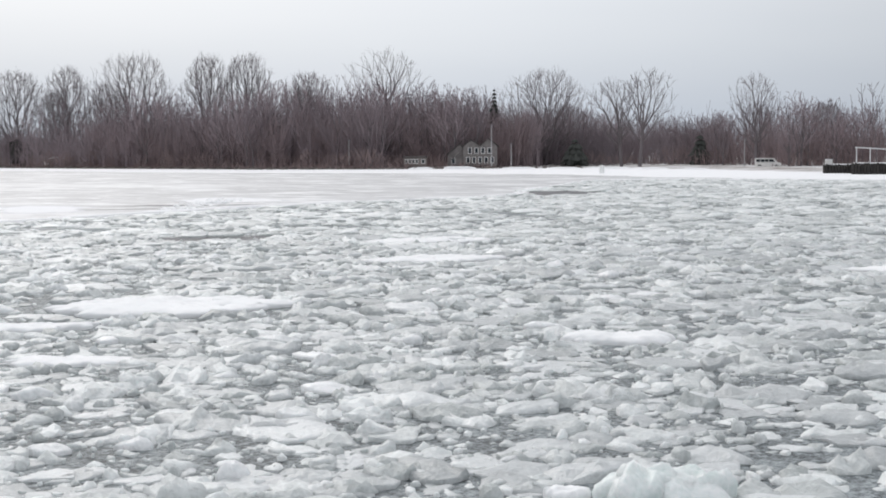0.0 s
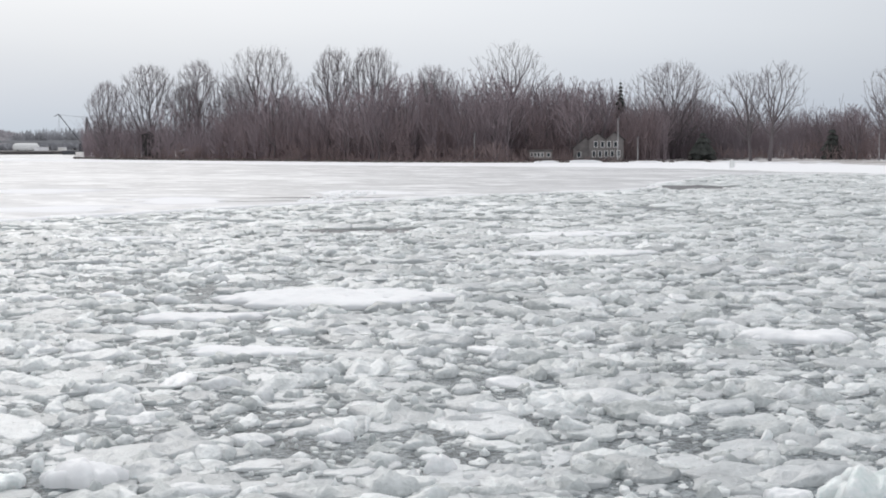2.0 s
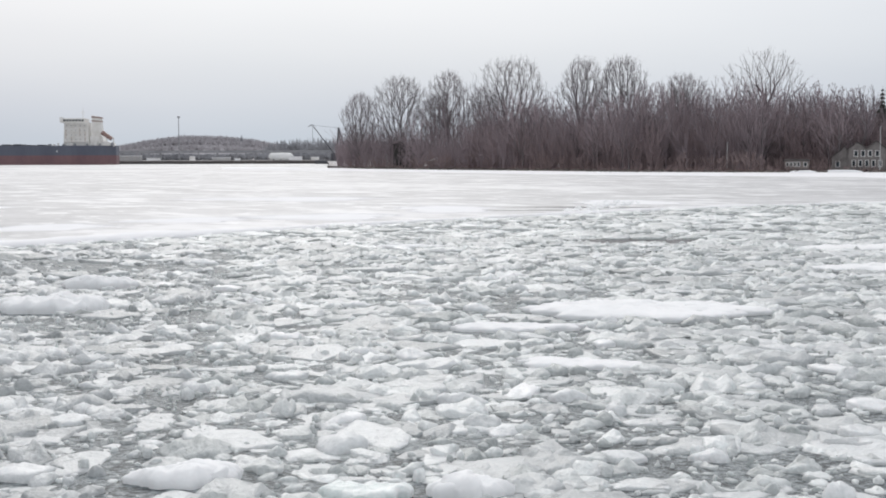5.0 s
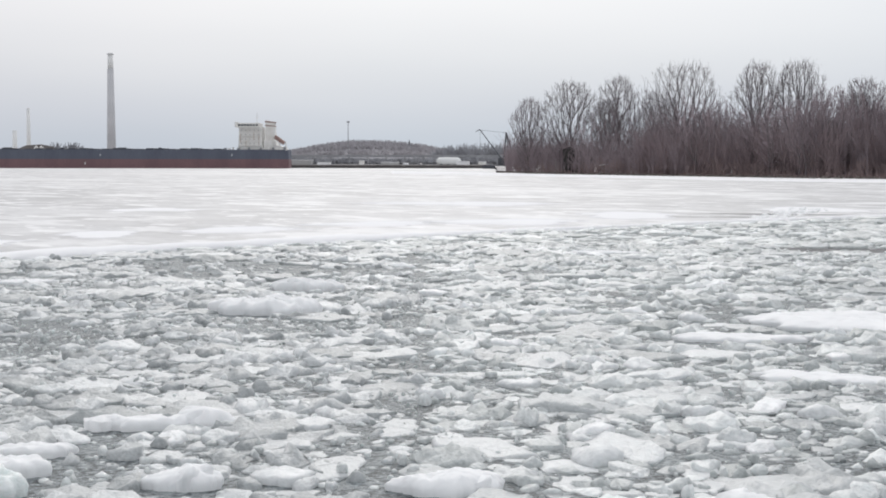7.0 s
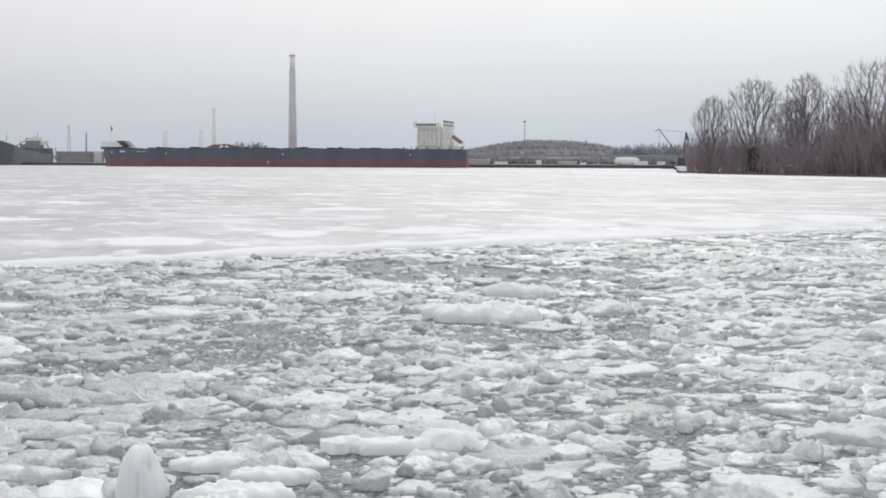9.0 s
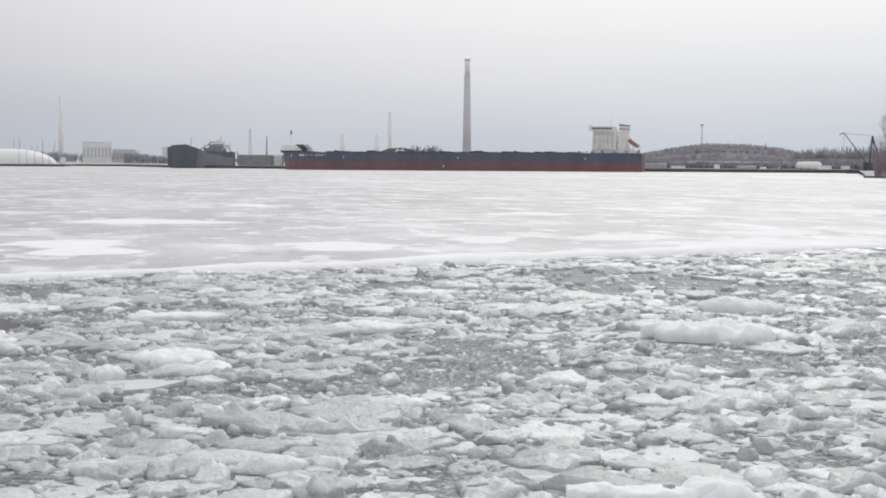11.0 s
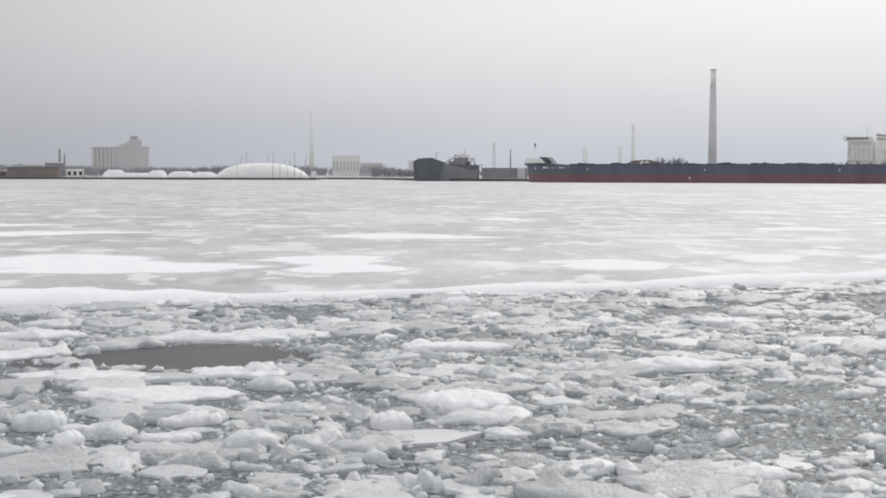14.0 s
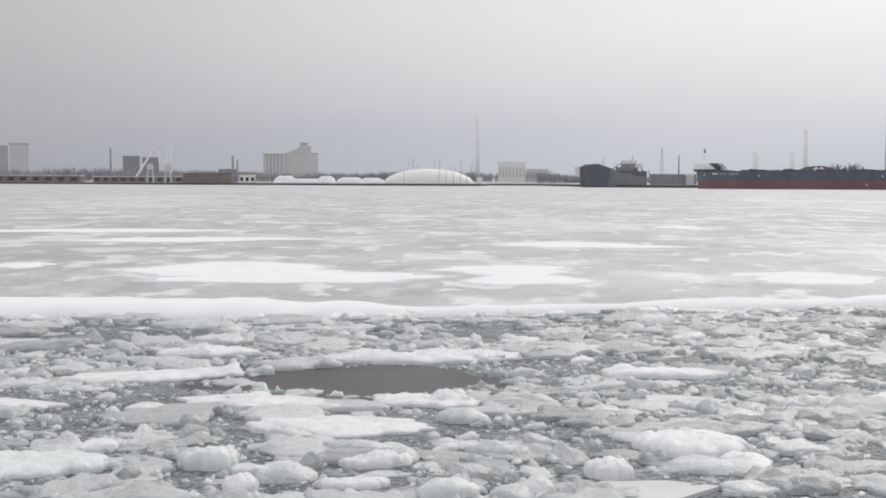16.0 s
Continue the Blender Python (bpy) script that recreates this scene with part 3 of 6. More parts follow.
WHITE_FLOE = "white snow-topped ice floe afloat in grey slush"
FLOES = [
    # ends, depth, height, label, peaks
    (19.5, 26.4, 23.2, 22.6, 3.2, 0.14, "long white snow-covered floe in grey brash ice", ((-0.1, 0.3, 1.1, 0.14), (0.5, 0.2, 0.8, 0.06))),
    (16.0, 25.0, 18.2, 23.2, 1.1, 0.09, WHITE_FLOE, ()),
    (14.1, 20.5, 15.6, 18.6, 0.9, 0.07, WHITE_FLOE, ()),
    (22.2, 14.2, 23.0, 12.2, 1.2, 0.12, "white floe with a low hump in green-grey slush", ((0.6, 0, 0.5, 0.12), (-0.6, 0, 0.5, 0.08))),
    (12.05, 7.35, 12.85, 6.15, 1.0, 0.16, "pale green ice block standing out of the brash", ((-0.25, -0.1, 0.5, 0.30), (0.5, 0.2, 0.45, 0.18))),
    (11.85, 7.85, 12.1, 7.4, 0.35, 0.10, WHITE_FLOE, ()),
    (9.8, 34.3, 12.0, 32.8, 1.5, 0.25, "white floe with a broken raised back edge", ((0.15, 0.3, 0.35, 0.24), (-0.2, 0.3, 0.4, 0.10), (0.6, 0.2, 0.35, 0.10))),
    (3.2, 21.5, 4.7, 20.85, 0.6, 0.10, "white wedge of ice with an upturned end", ((0.8, 0.1, 0.45, 0.26), (-0.85, 0.1, 0.3, 0.10))),
    (13.3, 38.9, 15.1, 37.8, 1.0, 0.22, WHITE_FLOE, ((-0.3, 0, 0.5, 0.1),)),
    (7.25, 13.95, 7.95, 13.4, 0.5, 0.12, WHITE_FLOE, ((0, 0, 0.3, 0.1),)),
    (6.3, 14.6, 7.2, 14.0, 0.7, 0.10, "pale green ice block standing out of the brash", ()),
    (0.30, 20.10, 0.83, 19.90, 0.42, 0.14, "upright white ice block jutting from the brash", ((-0.1, 0, 0.28, 0.85),)),
    (0.85, 19.55, 2.1, 19.1, 0.7, 0.13, WHITE_FLOE, ((-0.3, 0, 0.4, 0.08),)),
    (1.1, 21.2, 2.0, 21.0, 0.5, 0.10, WHITE_FLOE, ((0.5, 0, 0.3, 0.10),)),
    (1.6, 20.4, 2.6, 20.0, 0.45, 0.09, WHITE_FLOE, ()),
    (2.7, 17.95, 3.55, 17.5, 0.6, 0.12, WHITE_FLOE, ((0, 0, 0.3, 0.12),)),
    (5.0, 16.45, 6.15, 15.75, 0.8, 0.12, WHITE_FLOE, ((0.2, 0, 0.35, 0.14),)),
    (0.6, 18.9, 1.5, 18.2, 0.9, 0.18, "pale green ice block standing out of the brash", ((-0.2, 0, 0.4, 0.16),)),
    (-10.6, 38.9, -7.3, 40.0, 1.3, 0.09, "broad white slab beside dark open water", ((0.8, 0.2, 0.6, 0.14),)),
    (-8.0, 36.9, -4.9, 36.4, 1.1, 0.08, "long white slab at the edge of open water", ((0, -0.2, 0.9, 0.05),)),
    (-4.8, 37.0, -2.7, 36.5, 1.2, 0.10, "white slab with a raised block on it", ((0.35, 0.1, 0.35, 0.26),)),
    (-6.1, 42.0, -2.0, 42.4, 1.5, 0.14, "ragged white ridge of ice behind open water", ((0.2, 0, 0.5, 0.2), (-0.5, 0, 0.5, 0.16), (0.6, 0, 0.5, 0.15))),
    (-6.4, 34.3, -3.4, 34.5, 1.6, 0.08, "broad white slab of ice tilted in the brash", ((-0.5, -0.4, 0.6, 0.16),)),
    (-1.65, 31.25, -1.05, 31.1, 0.38, 0.14, "small rounded white lump of ice", ((0, 0, 0.25, 0.10),)),
    (-0.9, 33.0, 0.7, 32.7, 1.2, 0.14, WHITE_FLOE, ((0.1, 0.2, 0.5, 0.16),)),
    (-0.6, 40.2, 1.7, 39.8, 0.9, 0.10, WHITE_FLOE, ((-0.6, 0.2, 0.25, 0.2),)),
    (3.4, 37.0, 5.2, 36.6, 1.0, 0.13, WHITE_FLOE, ((0, 0, 0.4, 0.1),)),
    (-6.75, 31.6, -6.0, 31.5, 0.5, 0.24, "squarish pale green ice block in the brash", ()),
    (-9.6, 31.8, -7.6, 31.3, 1.3, 0.16, "pale green ice block standing out of the brash", ()),
    (-4.7, 31.6, -3.9, 31.9, 0.5, 0.14, WHITE_FLOE, ((0.5, 0, 0.3, 0.12),)),
    (-4.9, 30.5, -4.0, 30.6, 0.45, 0.10, WHITE_FLOE, ()),
    (-9.5, 42.5, -7.5, 43.2, 1.2, 0.14, WHITE_FLOE, ((0, 0, 0.5, 0.18),)),
    (-12.5, 36.4, -9.6, 36.0, 1.2, 0.10, WHITE_FLOE, ()),
    (1.2, 49.2, 2.2, 49.3, 0.6, 0.16, "small rounded white lump of ice", ((0, 0, 0.35, 0.12),)),
    (6.9, 44.6, 8.8, 44.1, 0.9, 0.10, WHITE_FLOE, ()),
    (29.5, 47.2, 32.2, 45.6, 1.2, 0.10, WHITE_FLOE, ()),
    (34.0, 29.8, 38.2, 26.6, 2.0, 0.12, "long white snow-covered floe in grey brash ice", ((0, 0.2, 0.8, 0.1),)),
    (41.5, 36.0, 45.5, 32.5, 2.2, 0.13, "long white snow-covered floe in grey brash ice", ((0.2, 0.1, 0.9, 0.1),)),
    (40.0, 15.5, 41.8, 12.0, 1.8, 0.10, WHITE_FLOE, ()),
]

FLOE_ZONES = [((a + c) / 2, (b + d) / 2, math.hypot(c - a, d - b) / 2 + 0.15, e / 2 + 0.25) for a, b, c, d, e, *_ in FLOES]
PACKED = "packed grey and white brash ice afloat in slush"
SLABS, CRUMBS = "thin flat slabs of broken ice in slush", "small broken ice crumbs between the floes"
pack("brash_ice", PACKED, 11, 1.0, 11, -180, 180, lambda r: 0.8, 0.98, 8, HALF, 0.11, 3.0)
# open side: larger slabs with dark slush between
pack("thin_slabs", SLABS, 12, 11, 56, -26, 30, lambda r: 0.34 + 0.015 * r, 0.95, 16, FULL, 0.055, 6.0, -0.45, material="slab", lift=(-0.035, 0.01), jag=0.5, tip=0.05)
pack("brash_ice", PACKED, 13, 11, 56, -26, 30, lambda r: 0.40 + 0.002 * r, 1.1, 12, HALF, 0.12, 2.4, -0.4, lift=(-0.055, 0.0), jag=0.8)
pack("brash_ice", PACKED, 21, 12, 50, -26, 30, lambda r: 0.23, 2.2, 8, FEW, 0.22, 2.0, -0.9, lift=(-0.04, 0.03), jag=0.6)
pack("ice_crumbs", CRUMBS, 19, 12, 42, -22, 30, lambda r: 0.09, 2.7, 5, FEW, 0.30, 2.0, material="brash_pale", lift=(-0.025, 0.02))
# island side: closely packed pale brash
pack("thin_slabs", SLABS, 14, 11, 60, 30, 88, lambda r: 0.46 + 0.010 * r, 0.98, 14, FULL, 0.055, 6.0, -0.75, material="slab", lift=(-0.04, 0.005), jag=0.6, tip=0.05)
pack("brash_ice", PACKED, 22, 11, 60, 30, 88, lambda r: 0.36 + 0.005 * r, 1.12, 11, HALF, 0.11, 2.4, -0.8, material="brash_pale", lift=(-0.06, -0.005), jag=0.85)
pack("brash_ice", PACKED, 23, 11, 56, 30, 84, lambda r: 0.2 + 0.003 * r, 2.0, 8, FEW, 0.20, 2.0, material="brash_pale", lift=(-0.04, 0.03), jag=0.6)
pack("ice_crumbs", CRUMBS, 20, 11, 27, 30, 80, lambda r: 0.07 + 0.0015 * r, 3.0, 5, FEW, 0.30, 2.0, material="brash_pale", lift=(-0.025, 0.02))
# distance
pack("brash_ice", PACKED, 15, 56, 190, 8, 76, lambda r: 0.5 + 0.009 * r, 0.95, 8, HALF, 0.07, 3.0, -0.6, material="brash_pale", top=0.15, lift=(-0.05, 0.0), jag=0.6)
pack("brash_ice", PACKED, 16, 56, 190, 8, 76, lambda r: 0.25 + 0.006 * r, 1.3, 6, FEW, 0.13, 2.2, -0.8, material="brash_pale", top=0.14, lift=(-0.04, 0.01), jag=0.6)
for i, (x0, y0, x1, y1, dep, hei, lab, pk) in enumerate(FLOES):
    block_ice = "green" in lab and "slush" not in lab
    floe(x0, y0, x1, y1, dep, hei * (0.85 if x0 < -2 else 1.15), 100 + i, lab, pk, "green_ice" if block_ice else "pale_ice" if x0 < -2 else "floe", z=0.0 if x0 < -2 else 0.015)

# thin grey plate with a straight broken edge
bm = bmesh.new()
top = [(-1.0, -0.35), (-0.35, -0.62), (0.35, -0.5), (0.95, 0.15), (0.35, 0.42), (-0.45, 0.36)]
lo = [bm.verts.new((u, v, -0.05)) for u, v in top]
up = [bm.verts.new((u * 0.985, v * 0.985, 0.06)) for u, v in top]
bm.faces.new(up)
for i in range(6):
    bm.faces.new((lo[i], lo[(i + 1) % 6], up[(i + 1) % 6], up[i]))
plate = part("ice_plate", bm, M["plate"])
plate.matrix_basis = pose(-1.05, 30.35, -0.01, 0.6, 0, 0)
tagged(plate, "thin flat grey plate of new ice", "ice plate")

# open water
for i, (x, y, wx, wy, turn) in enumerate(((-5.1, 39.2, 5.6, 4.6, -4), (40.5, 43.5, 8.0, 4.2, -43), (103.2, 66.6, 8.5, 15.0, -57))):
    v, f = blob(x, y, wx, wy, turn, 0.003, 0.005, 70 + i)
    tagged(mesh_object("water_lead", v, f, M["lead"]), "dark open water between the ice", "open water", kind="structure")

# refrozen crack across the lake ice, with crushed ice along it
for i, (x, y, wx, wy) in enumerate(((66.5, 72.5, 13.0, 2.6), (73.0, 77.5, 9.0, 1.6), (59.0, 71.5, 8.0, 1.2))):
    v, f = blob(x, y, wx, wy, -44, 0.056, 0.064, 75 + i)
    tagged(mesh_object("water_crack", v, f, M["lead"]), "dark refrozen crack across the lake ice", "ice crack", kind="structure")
rng = np.random.default_rng(47)
run = rng.uniform(-1, 1, 150)
P, F = pieces(67.5 + 8.5 * run + rng.normal(0, 0.5, 150), 73.6 - 0.35 * run + 6.3 * run + rng.normal(0, 0.7, 150), rng.uniform(0.2, 0.7, 150), 48, 8, HALF, 0.2, 2.2)
P[:, 2] += 0.05
tagged(tri_mesh("crack_rubble", P, F, M["floe"]), "white crushed ice along a crack in the lake ice", "ice rubble", kind="stuff")

# loose chunks that stand out singly
chunk_meshes = []
for i in range(14):
    rng = np.random.default_rng(300 + i)
    ln = rng.uniform(0.45, 1.15)
    pk = ((rng.uniform(-0.5, 0.5), rng.uniform(-0.3, 0.3), 0.3, rng.uniform(0.0, 0.12)),)
    chunk_meshes.append(floe_mesh("ice_chunk", ln, ln * rng.uniform(0.45, 0.8), rng.uniform(0.06, 0.12), 300 + i, pk, "chunk", sides=22, rings=5, rough=0.4))
rng = np.random.default_rng(33)
cx, cy, cs = scatter(34, 11, 60, -24, 74, lambda r: 1.25 + 0.03 * r, 1.05)
ok = inside(cx, cy, 0.6) & ~keep_out(cx, cy, HOLES + [((a + c) / 2, (b + d) / 2, math.hypot(c - a, d - b) / 2 + 0.2, e / 2 + 0.3) for a, b, c, d, e, *_ in FLOES])
spots = [(u, v) for u, v in zip(cx[ok], cy[ok])]
rng.shuffle(spots)
for u, v in spots[:300]:
    ob = new("ice_chunk", chunk_meshes[rng.integers(14)])
    k = rng.uniform(0.7, 1.25)
    ob.matrix_basis = pose(u, v, rng.uniform(0.0, 0.035), rng.normal(0, 4), rng.normal(0, 4), rng.uniform(0, 360)) @ Matrix.Diagonal((k, k, 1, 1))
    tagged(ob, "rounded grey-white chunk of floating ice", "ice chunk", "ice chunks")

# rim of crushed ice along the edge of the lake ice
rng = np.random.default_rng(44)
pts = along(EDGE[1:18], 0.55, 0.25, 45)
px = np.array([p[0] for p in pts]) + rng.normal(0, 0.2, len(pts))
py = np.array([p[1] for p in pts]) - np.abs(rng.normal(0.0, 0.35, len(pts))) + 0.1
P, F = pieces(px, py, rng.uniform(0.2, 0.85, len(pts)), 46, 9, HALF, 0.2, 2.2)
tagged(tri_mesh("edge_rubble", P, F, M["floe"]), "white crushed ice rubble along the ice edge", "ice rubble", kind="stuff")


# ------------------------------------------------------------ bare trees
def grow_tree(seed, height, width, fork=0.28, limbs=5, buds=600, lean=0.0, open_=0.55, thick=0.02, sprigs=3):
    """Segments of a bare tree with a domed, lobed crown: the heavy wood and the fine twigs, each (start, end, radius, radius)."""
    rng = np.random.default_rng(seed)
    # buds spread through the crown, thickest towards its shell
    low = fork * 0.8
    u = rng.beta(1.9, 1.35, buds)
    ang = rng.uniform(0, 2 * math.pi, buds)
    mid = 0.48 + 0.22 * open_
    round_ = np.where(u < mid, np.sqrt(np.maximum(0, 1 - ((u - mid) / (mid + 0.04)) ** 2)), np.sqrt(np.maximum(0, 1 - ((u - mid) / (1.03 - mid)) ** 2)))
    p1, p2, p3 = rng.uniform(0, 6.28, 3)
    lobes = 1 + 0.16 * np.sin(3 * ang + p1 + 5 * u) + 0.11 * np.sin(5 * ang + p2 - 9 * u) + 0.06 * np.sin(14 * u + p3)
    rad = width / 2 * round_ * lobes * rng.uniform(0, 1, buds) ** 0.48
    top = 1 - 0.10 * (0.5 + 0.5 * np.sin(2 * ang + p2)) * (rad / (width / 2)) - 0.03 * rng.uniform(0, 1, buds)
    z = height * (low + (1 - low) * u * top)
    goal = np.stack([rad * np.cos(ang) + lean * z, rad * np.sin(ang), z], 1)
    # trunk, then a tree that trades short twigs against short ways to the root
    trunk = [np.array([lean * h, 0.0, h]) for h in np.linspace(0, fork * height, 4)]
    nodes, parent, way = list(trunk), [-1, 0, 1, 2], [0.0]
    for i in range(1, 4):
        way.append(way[-1] + float(np.linalg.norm(trunk[i] - trunk[i - 1])))
    cost = np.full(buds, 1e9)
    owner = np.zeros(buds, int)

    def offer(k):
        c = np.linalg.norm(goal - nodes[k], axis=1) + 0.66 * way[k]
        drop = np.maximum(0, nodes[k][2] - goal[:, 2])
        c = c + 0.6 * drop
        better = c < cost
        cost[better] = c[better]
        owner[better] = k

    for k in range(1, 4):
        offer(k)
    free = np.ones(buds, bool)
    for _ in range(buds):
        g = int(np.argmin(np.where(free, cost, 1e9)))
        k = int(owner[g])
        nodes.append(goal[g])
        parent.append(k)
        way.append(way[k] + float(np.linalg.norm(goal[g] - nodes[k])))
        free[g] = False
        offer(len(nodes) - 1)
    N = np.array(nodes)
    par = np.array(parent)
    count = np.ones(len(N))
    kids = np.bincount(par[1:], minlength=len(N))
    for i in range(len(N) - 1, 0, -1):
        count[par[i]] += count[i]
    for _ in range(4):
        s = np.zeros_like(N)
        np.add.at(s, par[1:], N[1:])
        inner = (kids > 0) & (np.arange(len(N)) > 3)
        mean = s[inner] / kids[inner][:, None]
        N[inner] = 0.4 * N[inner] + 0.3 * N[par[inner]] + 0.3 * mean
    r = height * thick * (count / count[0]) ** 0.46
    r[:4] = height * thick * np.array([1.15, 1.0, 0.92, 0.85])
    wood, twigs = [], []
    for i in range(1, len(N)):
        a, b = N[par[i]], N[i]
        ra = min(r[par[i]], r[i] * 1.35)
        (wood if count[i] > 7 or i < 4 else twigs).append((a, b, ra, r[i]))
        if i > 3 and count[i] < 6:
            d = (b - a) / (np.linalg.norm(b - a) + 1e-6)
            for _ in range(sprigs):
                e = d + rng.normal(0, 0.55, 3) + np.array([0, 0, 0.35])
                e = e / np.linalg.norm(e) * height * rng.uniform(0.02, 0.06)
                s = a + (b - a) * rng.uniform(0.3, 1.0)
                twigs.append((s, s + e, 0.018, 0.008))
    return wood, twigs


def stick_arrays(segs, sides, least):
    A = np.array([s[0] for s in segs])
    B = np.array([s[1] for s in segs])
    R = np.maximum(np.array([(s[2], s[3]) for s in segs]), least)
    D = B - A
    D /= np.linalg.norm(D, axis=1)[:, None] + 1e-9
    side = np.cross(D, np.where(np.abs(D[:, 2:3]) > 0.9, np.array([[1.0, 0, 0]]), np.array([[0, 0, 1.0]])))
    side /= np.linalg.norm(side, axis=1)[:, None]
    third = np.cross(D, side)
    ring = []
    for base_, r in ((A, R[:, 0]), (B, R[:, 1])):
        for i in range(sides):
            t = 2 * math.pi * i / sides
            ring.append(base_ + (side * math.cos(t) + third * math.sin(t)) * r[:, None])
    P = np.stack(ring, 1)
    one = []
    for i in range(sides):
        j = (i + 1) % sides
        one += [(i, j, sides + j), (i, sides + j, sides + i)]
    F = (np.array(one)[None] + (np.arange(len(segs)) * 2 * sides)[:, None, None]).reshape(-1, 3)
    return P.reshape(-1, 3), F


def bare_tree(x, y, z, height, width, seed, label, group="", twig="twig", name="bare_tree", least=0.017, turn=0.0, sides=6, **kw):
    wood, twigs = grow_tree(seed, height, width, **kw)
    tree = base(name, x, y, z, turn, label, "tree", group)
    P, F = stick_arrays(wood, sides, 0.05)
    tri_mesh("trunk", P, F, M["bark"]).parent = tree
    P, F = stick_arrays([(a, c, min(r0, 0.05), min(r1, 0.02)) for a, c, r0, r1 in twigs], 3, least)
    tri_mesh("crown", P, F, M[twig], False).parent = tree
    return tree


TALL = "tall bare grey-brown cottonwood on the snowy shore"
# place, height, width, fork, limbs, lean, openness, face turn, label
BIG_TREES = [
    (238.7, 358.9, 23.5, 13.0, 0.2, 6, 0.0, 0.45, TALL), (240.2, 339.7, 28.0, 18.5, 0.22, 7, 0.0, 0.5, TALL),
    (245.5, 323.3, 28.5, 15.5, 0.22, 6, 0.0, 0.4, TALL), (250.4, 300.1, 31.5, 23.5, 0.15, 9, 0.0, 0.5, "broad many-stemmed bare cottonwood on the shore"),
    (255.1, 275.9, 30.0, 14.0, 0.25, 6, 0.0, 0.45, TALL), (260.5, 266.5, 30.5, 15.0, 0.25, 7, 0.0, 0.45, TALL),
    (266.6, 250.1, 25.0, 14.0, 0.3, 5, 0.0, 0.5, TALL), (269.1, 224.6, 30.0, 19.0, 0.52, 6, 0.0, 0.75, "tall bare tree with a flaring open crown above the wood"),
    (271.4, 178.7, 23.0, 20.0, 0.2, 9, 0.0, 0.75, "round-crowned bare tree beside a spruce"),
    (259.2, 151.0, 19.5, 12.5, 0.34, 4, -0.10, 0.6, "leaning bare tree on the snowy bank"),
    (258.5, 146.2, 21.2, 12.5, 0.38, 5, 0.08, 0.5, "leaning bare tree on the snowy bank"),
    (263.2, 121.8, 19.5, 11.5, 0.36, 5, 0.0, 0.75, "bare tree with crooked limbs beside a parked van"),
    (287.2, 116.8, 14.0, 9.0, 0.3, 5, 0.0, 0.5, TALL), (251.5, 313.0, 24.0, 12.0, 0.3, 5, 0.0, 0.4, TALL),
    (247, 331, 22.0, 12.0, 0.28, 5, 0.0, 0.4, TALL), (274, 258, 21.0, 12.0, 0.28, 5, 0.0, 0.45, TALL),
]
for i, (x, y, h, w, fork, limbs, lean, op, lab) in enumerate(BIG_TREES):
    bare_tree(x, y, 0.35, h, w, 500 + i, lab, "tall shore trees", turn=-math.degrees(math.atan2(x, y)), fork=fork, limbs=limbs, lean=lean, open_=op, buds=320 if "open" in lab or "crooked" in lab or "leaning" in lab else 1300, sprigs=3, thick=0.020)

WOOD = "slender bare tree in the dense brown wood"
stock = [bare_tree(320, 300, 1.0, 15.0 + (k % 3), 10.0, 700 + k, WOOD, "wood trees", "wood_mass", "wood_tree", 0.034,
                   fork=0.26, open_=0.6, buds=95, sprigs=2, thick=0.014, sides=3) for k in range(6)]
rng = np.random.default_rng(77)


def bank(b):
    """Distance of the shore line at a bearing."""
    best = None
    for (x0, y0), (x1, y1) in zip(SHORE, SHORE[1:]):
        b0, b1 = math.atan2(x0, y0), math.atan2(x1, y1)
        if b0 <= b <= b1:
            k = (b - b0) / (b1 - b0)
            best = math.hypot(x0 + (x1 - x0) * k, y0 + (y1 - y0) * k)
    return best or 300.0


# bearing range, count, heights, depth behind the shore
STANDS = [(33.2, 37.0, 26, 9, 17, 6, 45), (37.0, 46.0, 100, 12, 21, 6, 70), (46.0, 54.0, 100, 13, 21, 8, 70), (54.0, 58.5, 46, 11, 17, 30, 90),
          (58.5, 64.5, 46, 10, 15, 45, 120), (64.5, 74.0, 62, 10, 16, 45, 110)]
first = list(stock)
for b0, b1, count, h0, h1, d0, d1 in STANDS:
    for _ in range(count):
        b = radians(rng.uniform(b0, b1))
        d = bank(b) + rng.uniform(d0, d1)
        h = rng.uniform(h0, h1)
        src = stock[rng.integers(6)]
        k = h / 16.0
        m = pose(d * math.sin(b), d * math.cos(b), 0.5, 0, 0, rng.uniform(0, 360))
        if first:
            ob = first.pop()
            ob.matrix_basis = m
        else:
            ob = copy_thing(src, m)
        ob.scale = (k * rng.uniform(0.85, 1.2), k * rng.uniform(0.85, 1.2), k)

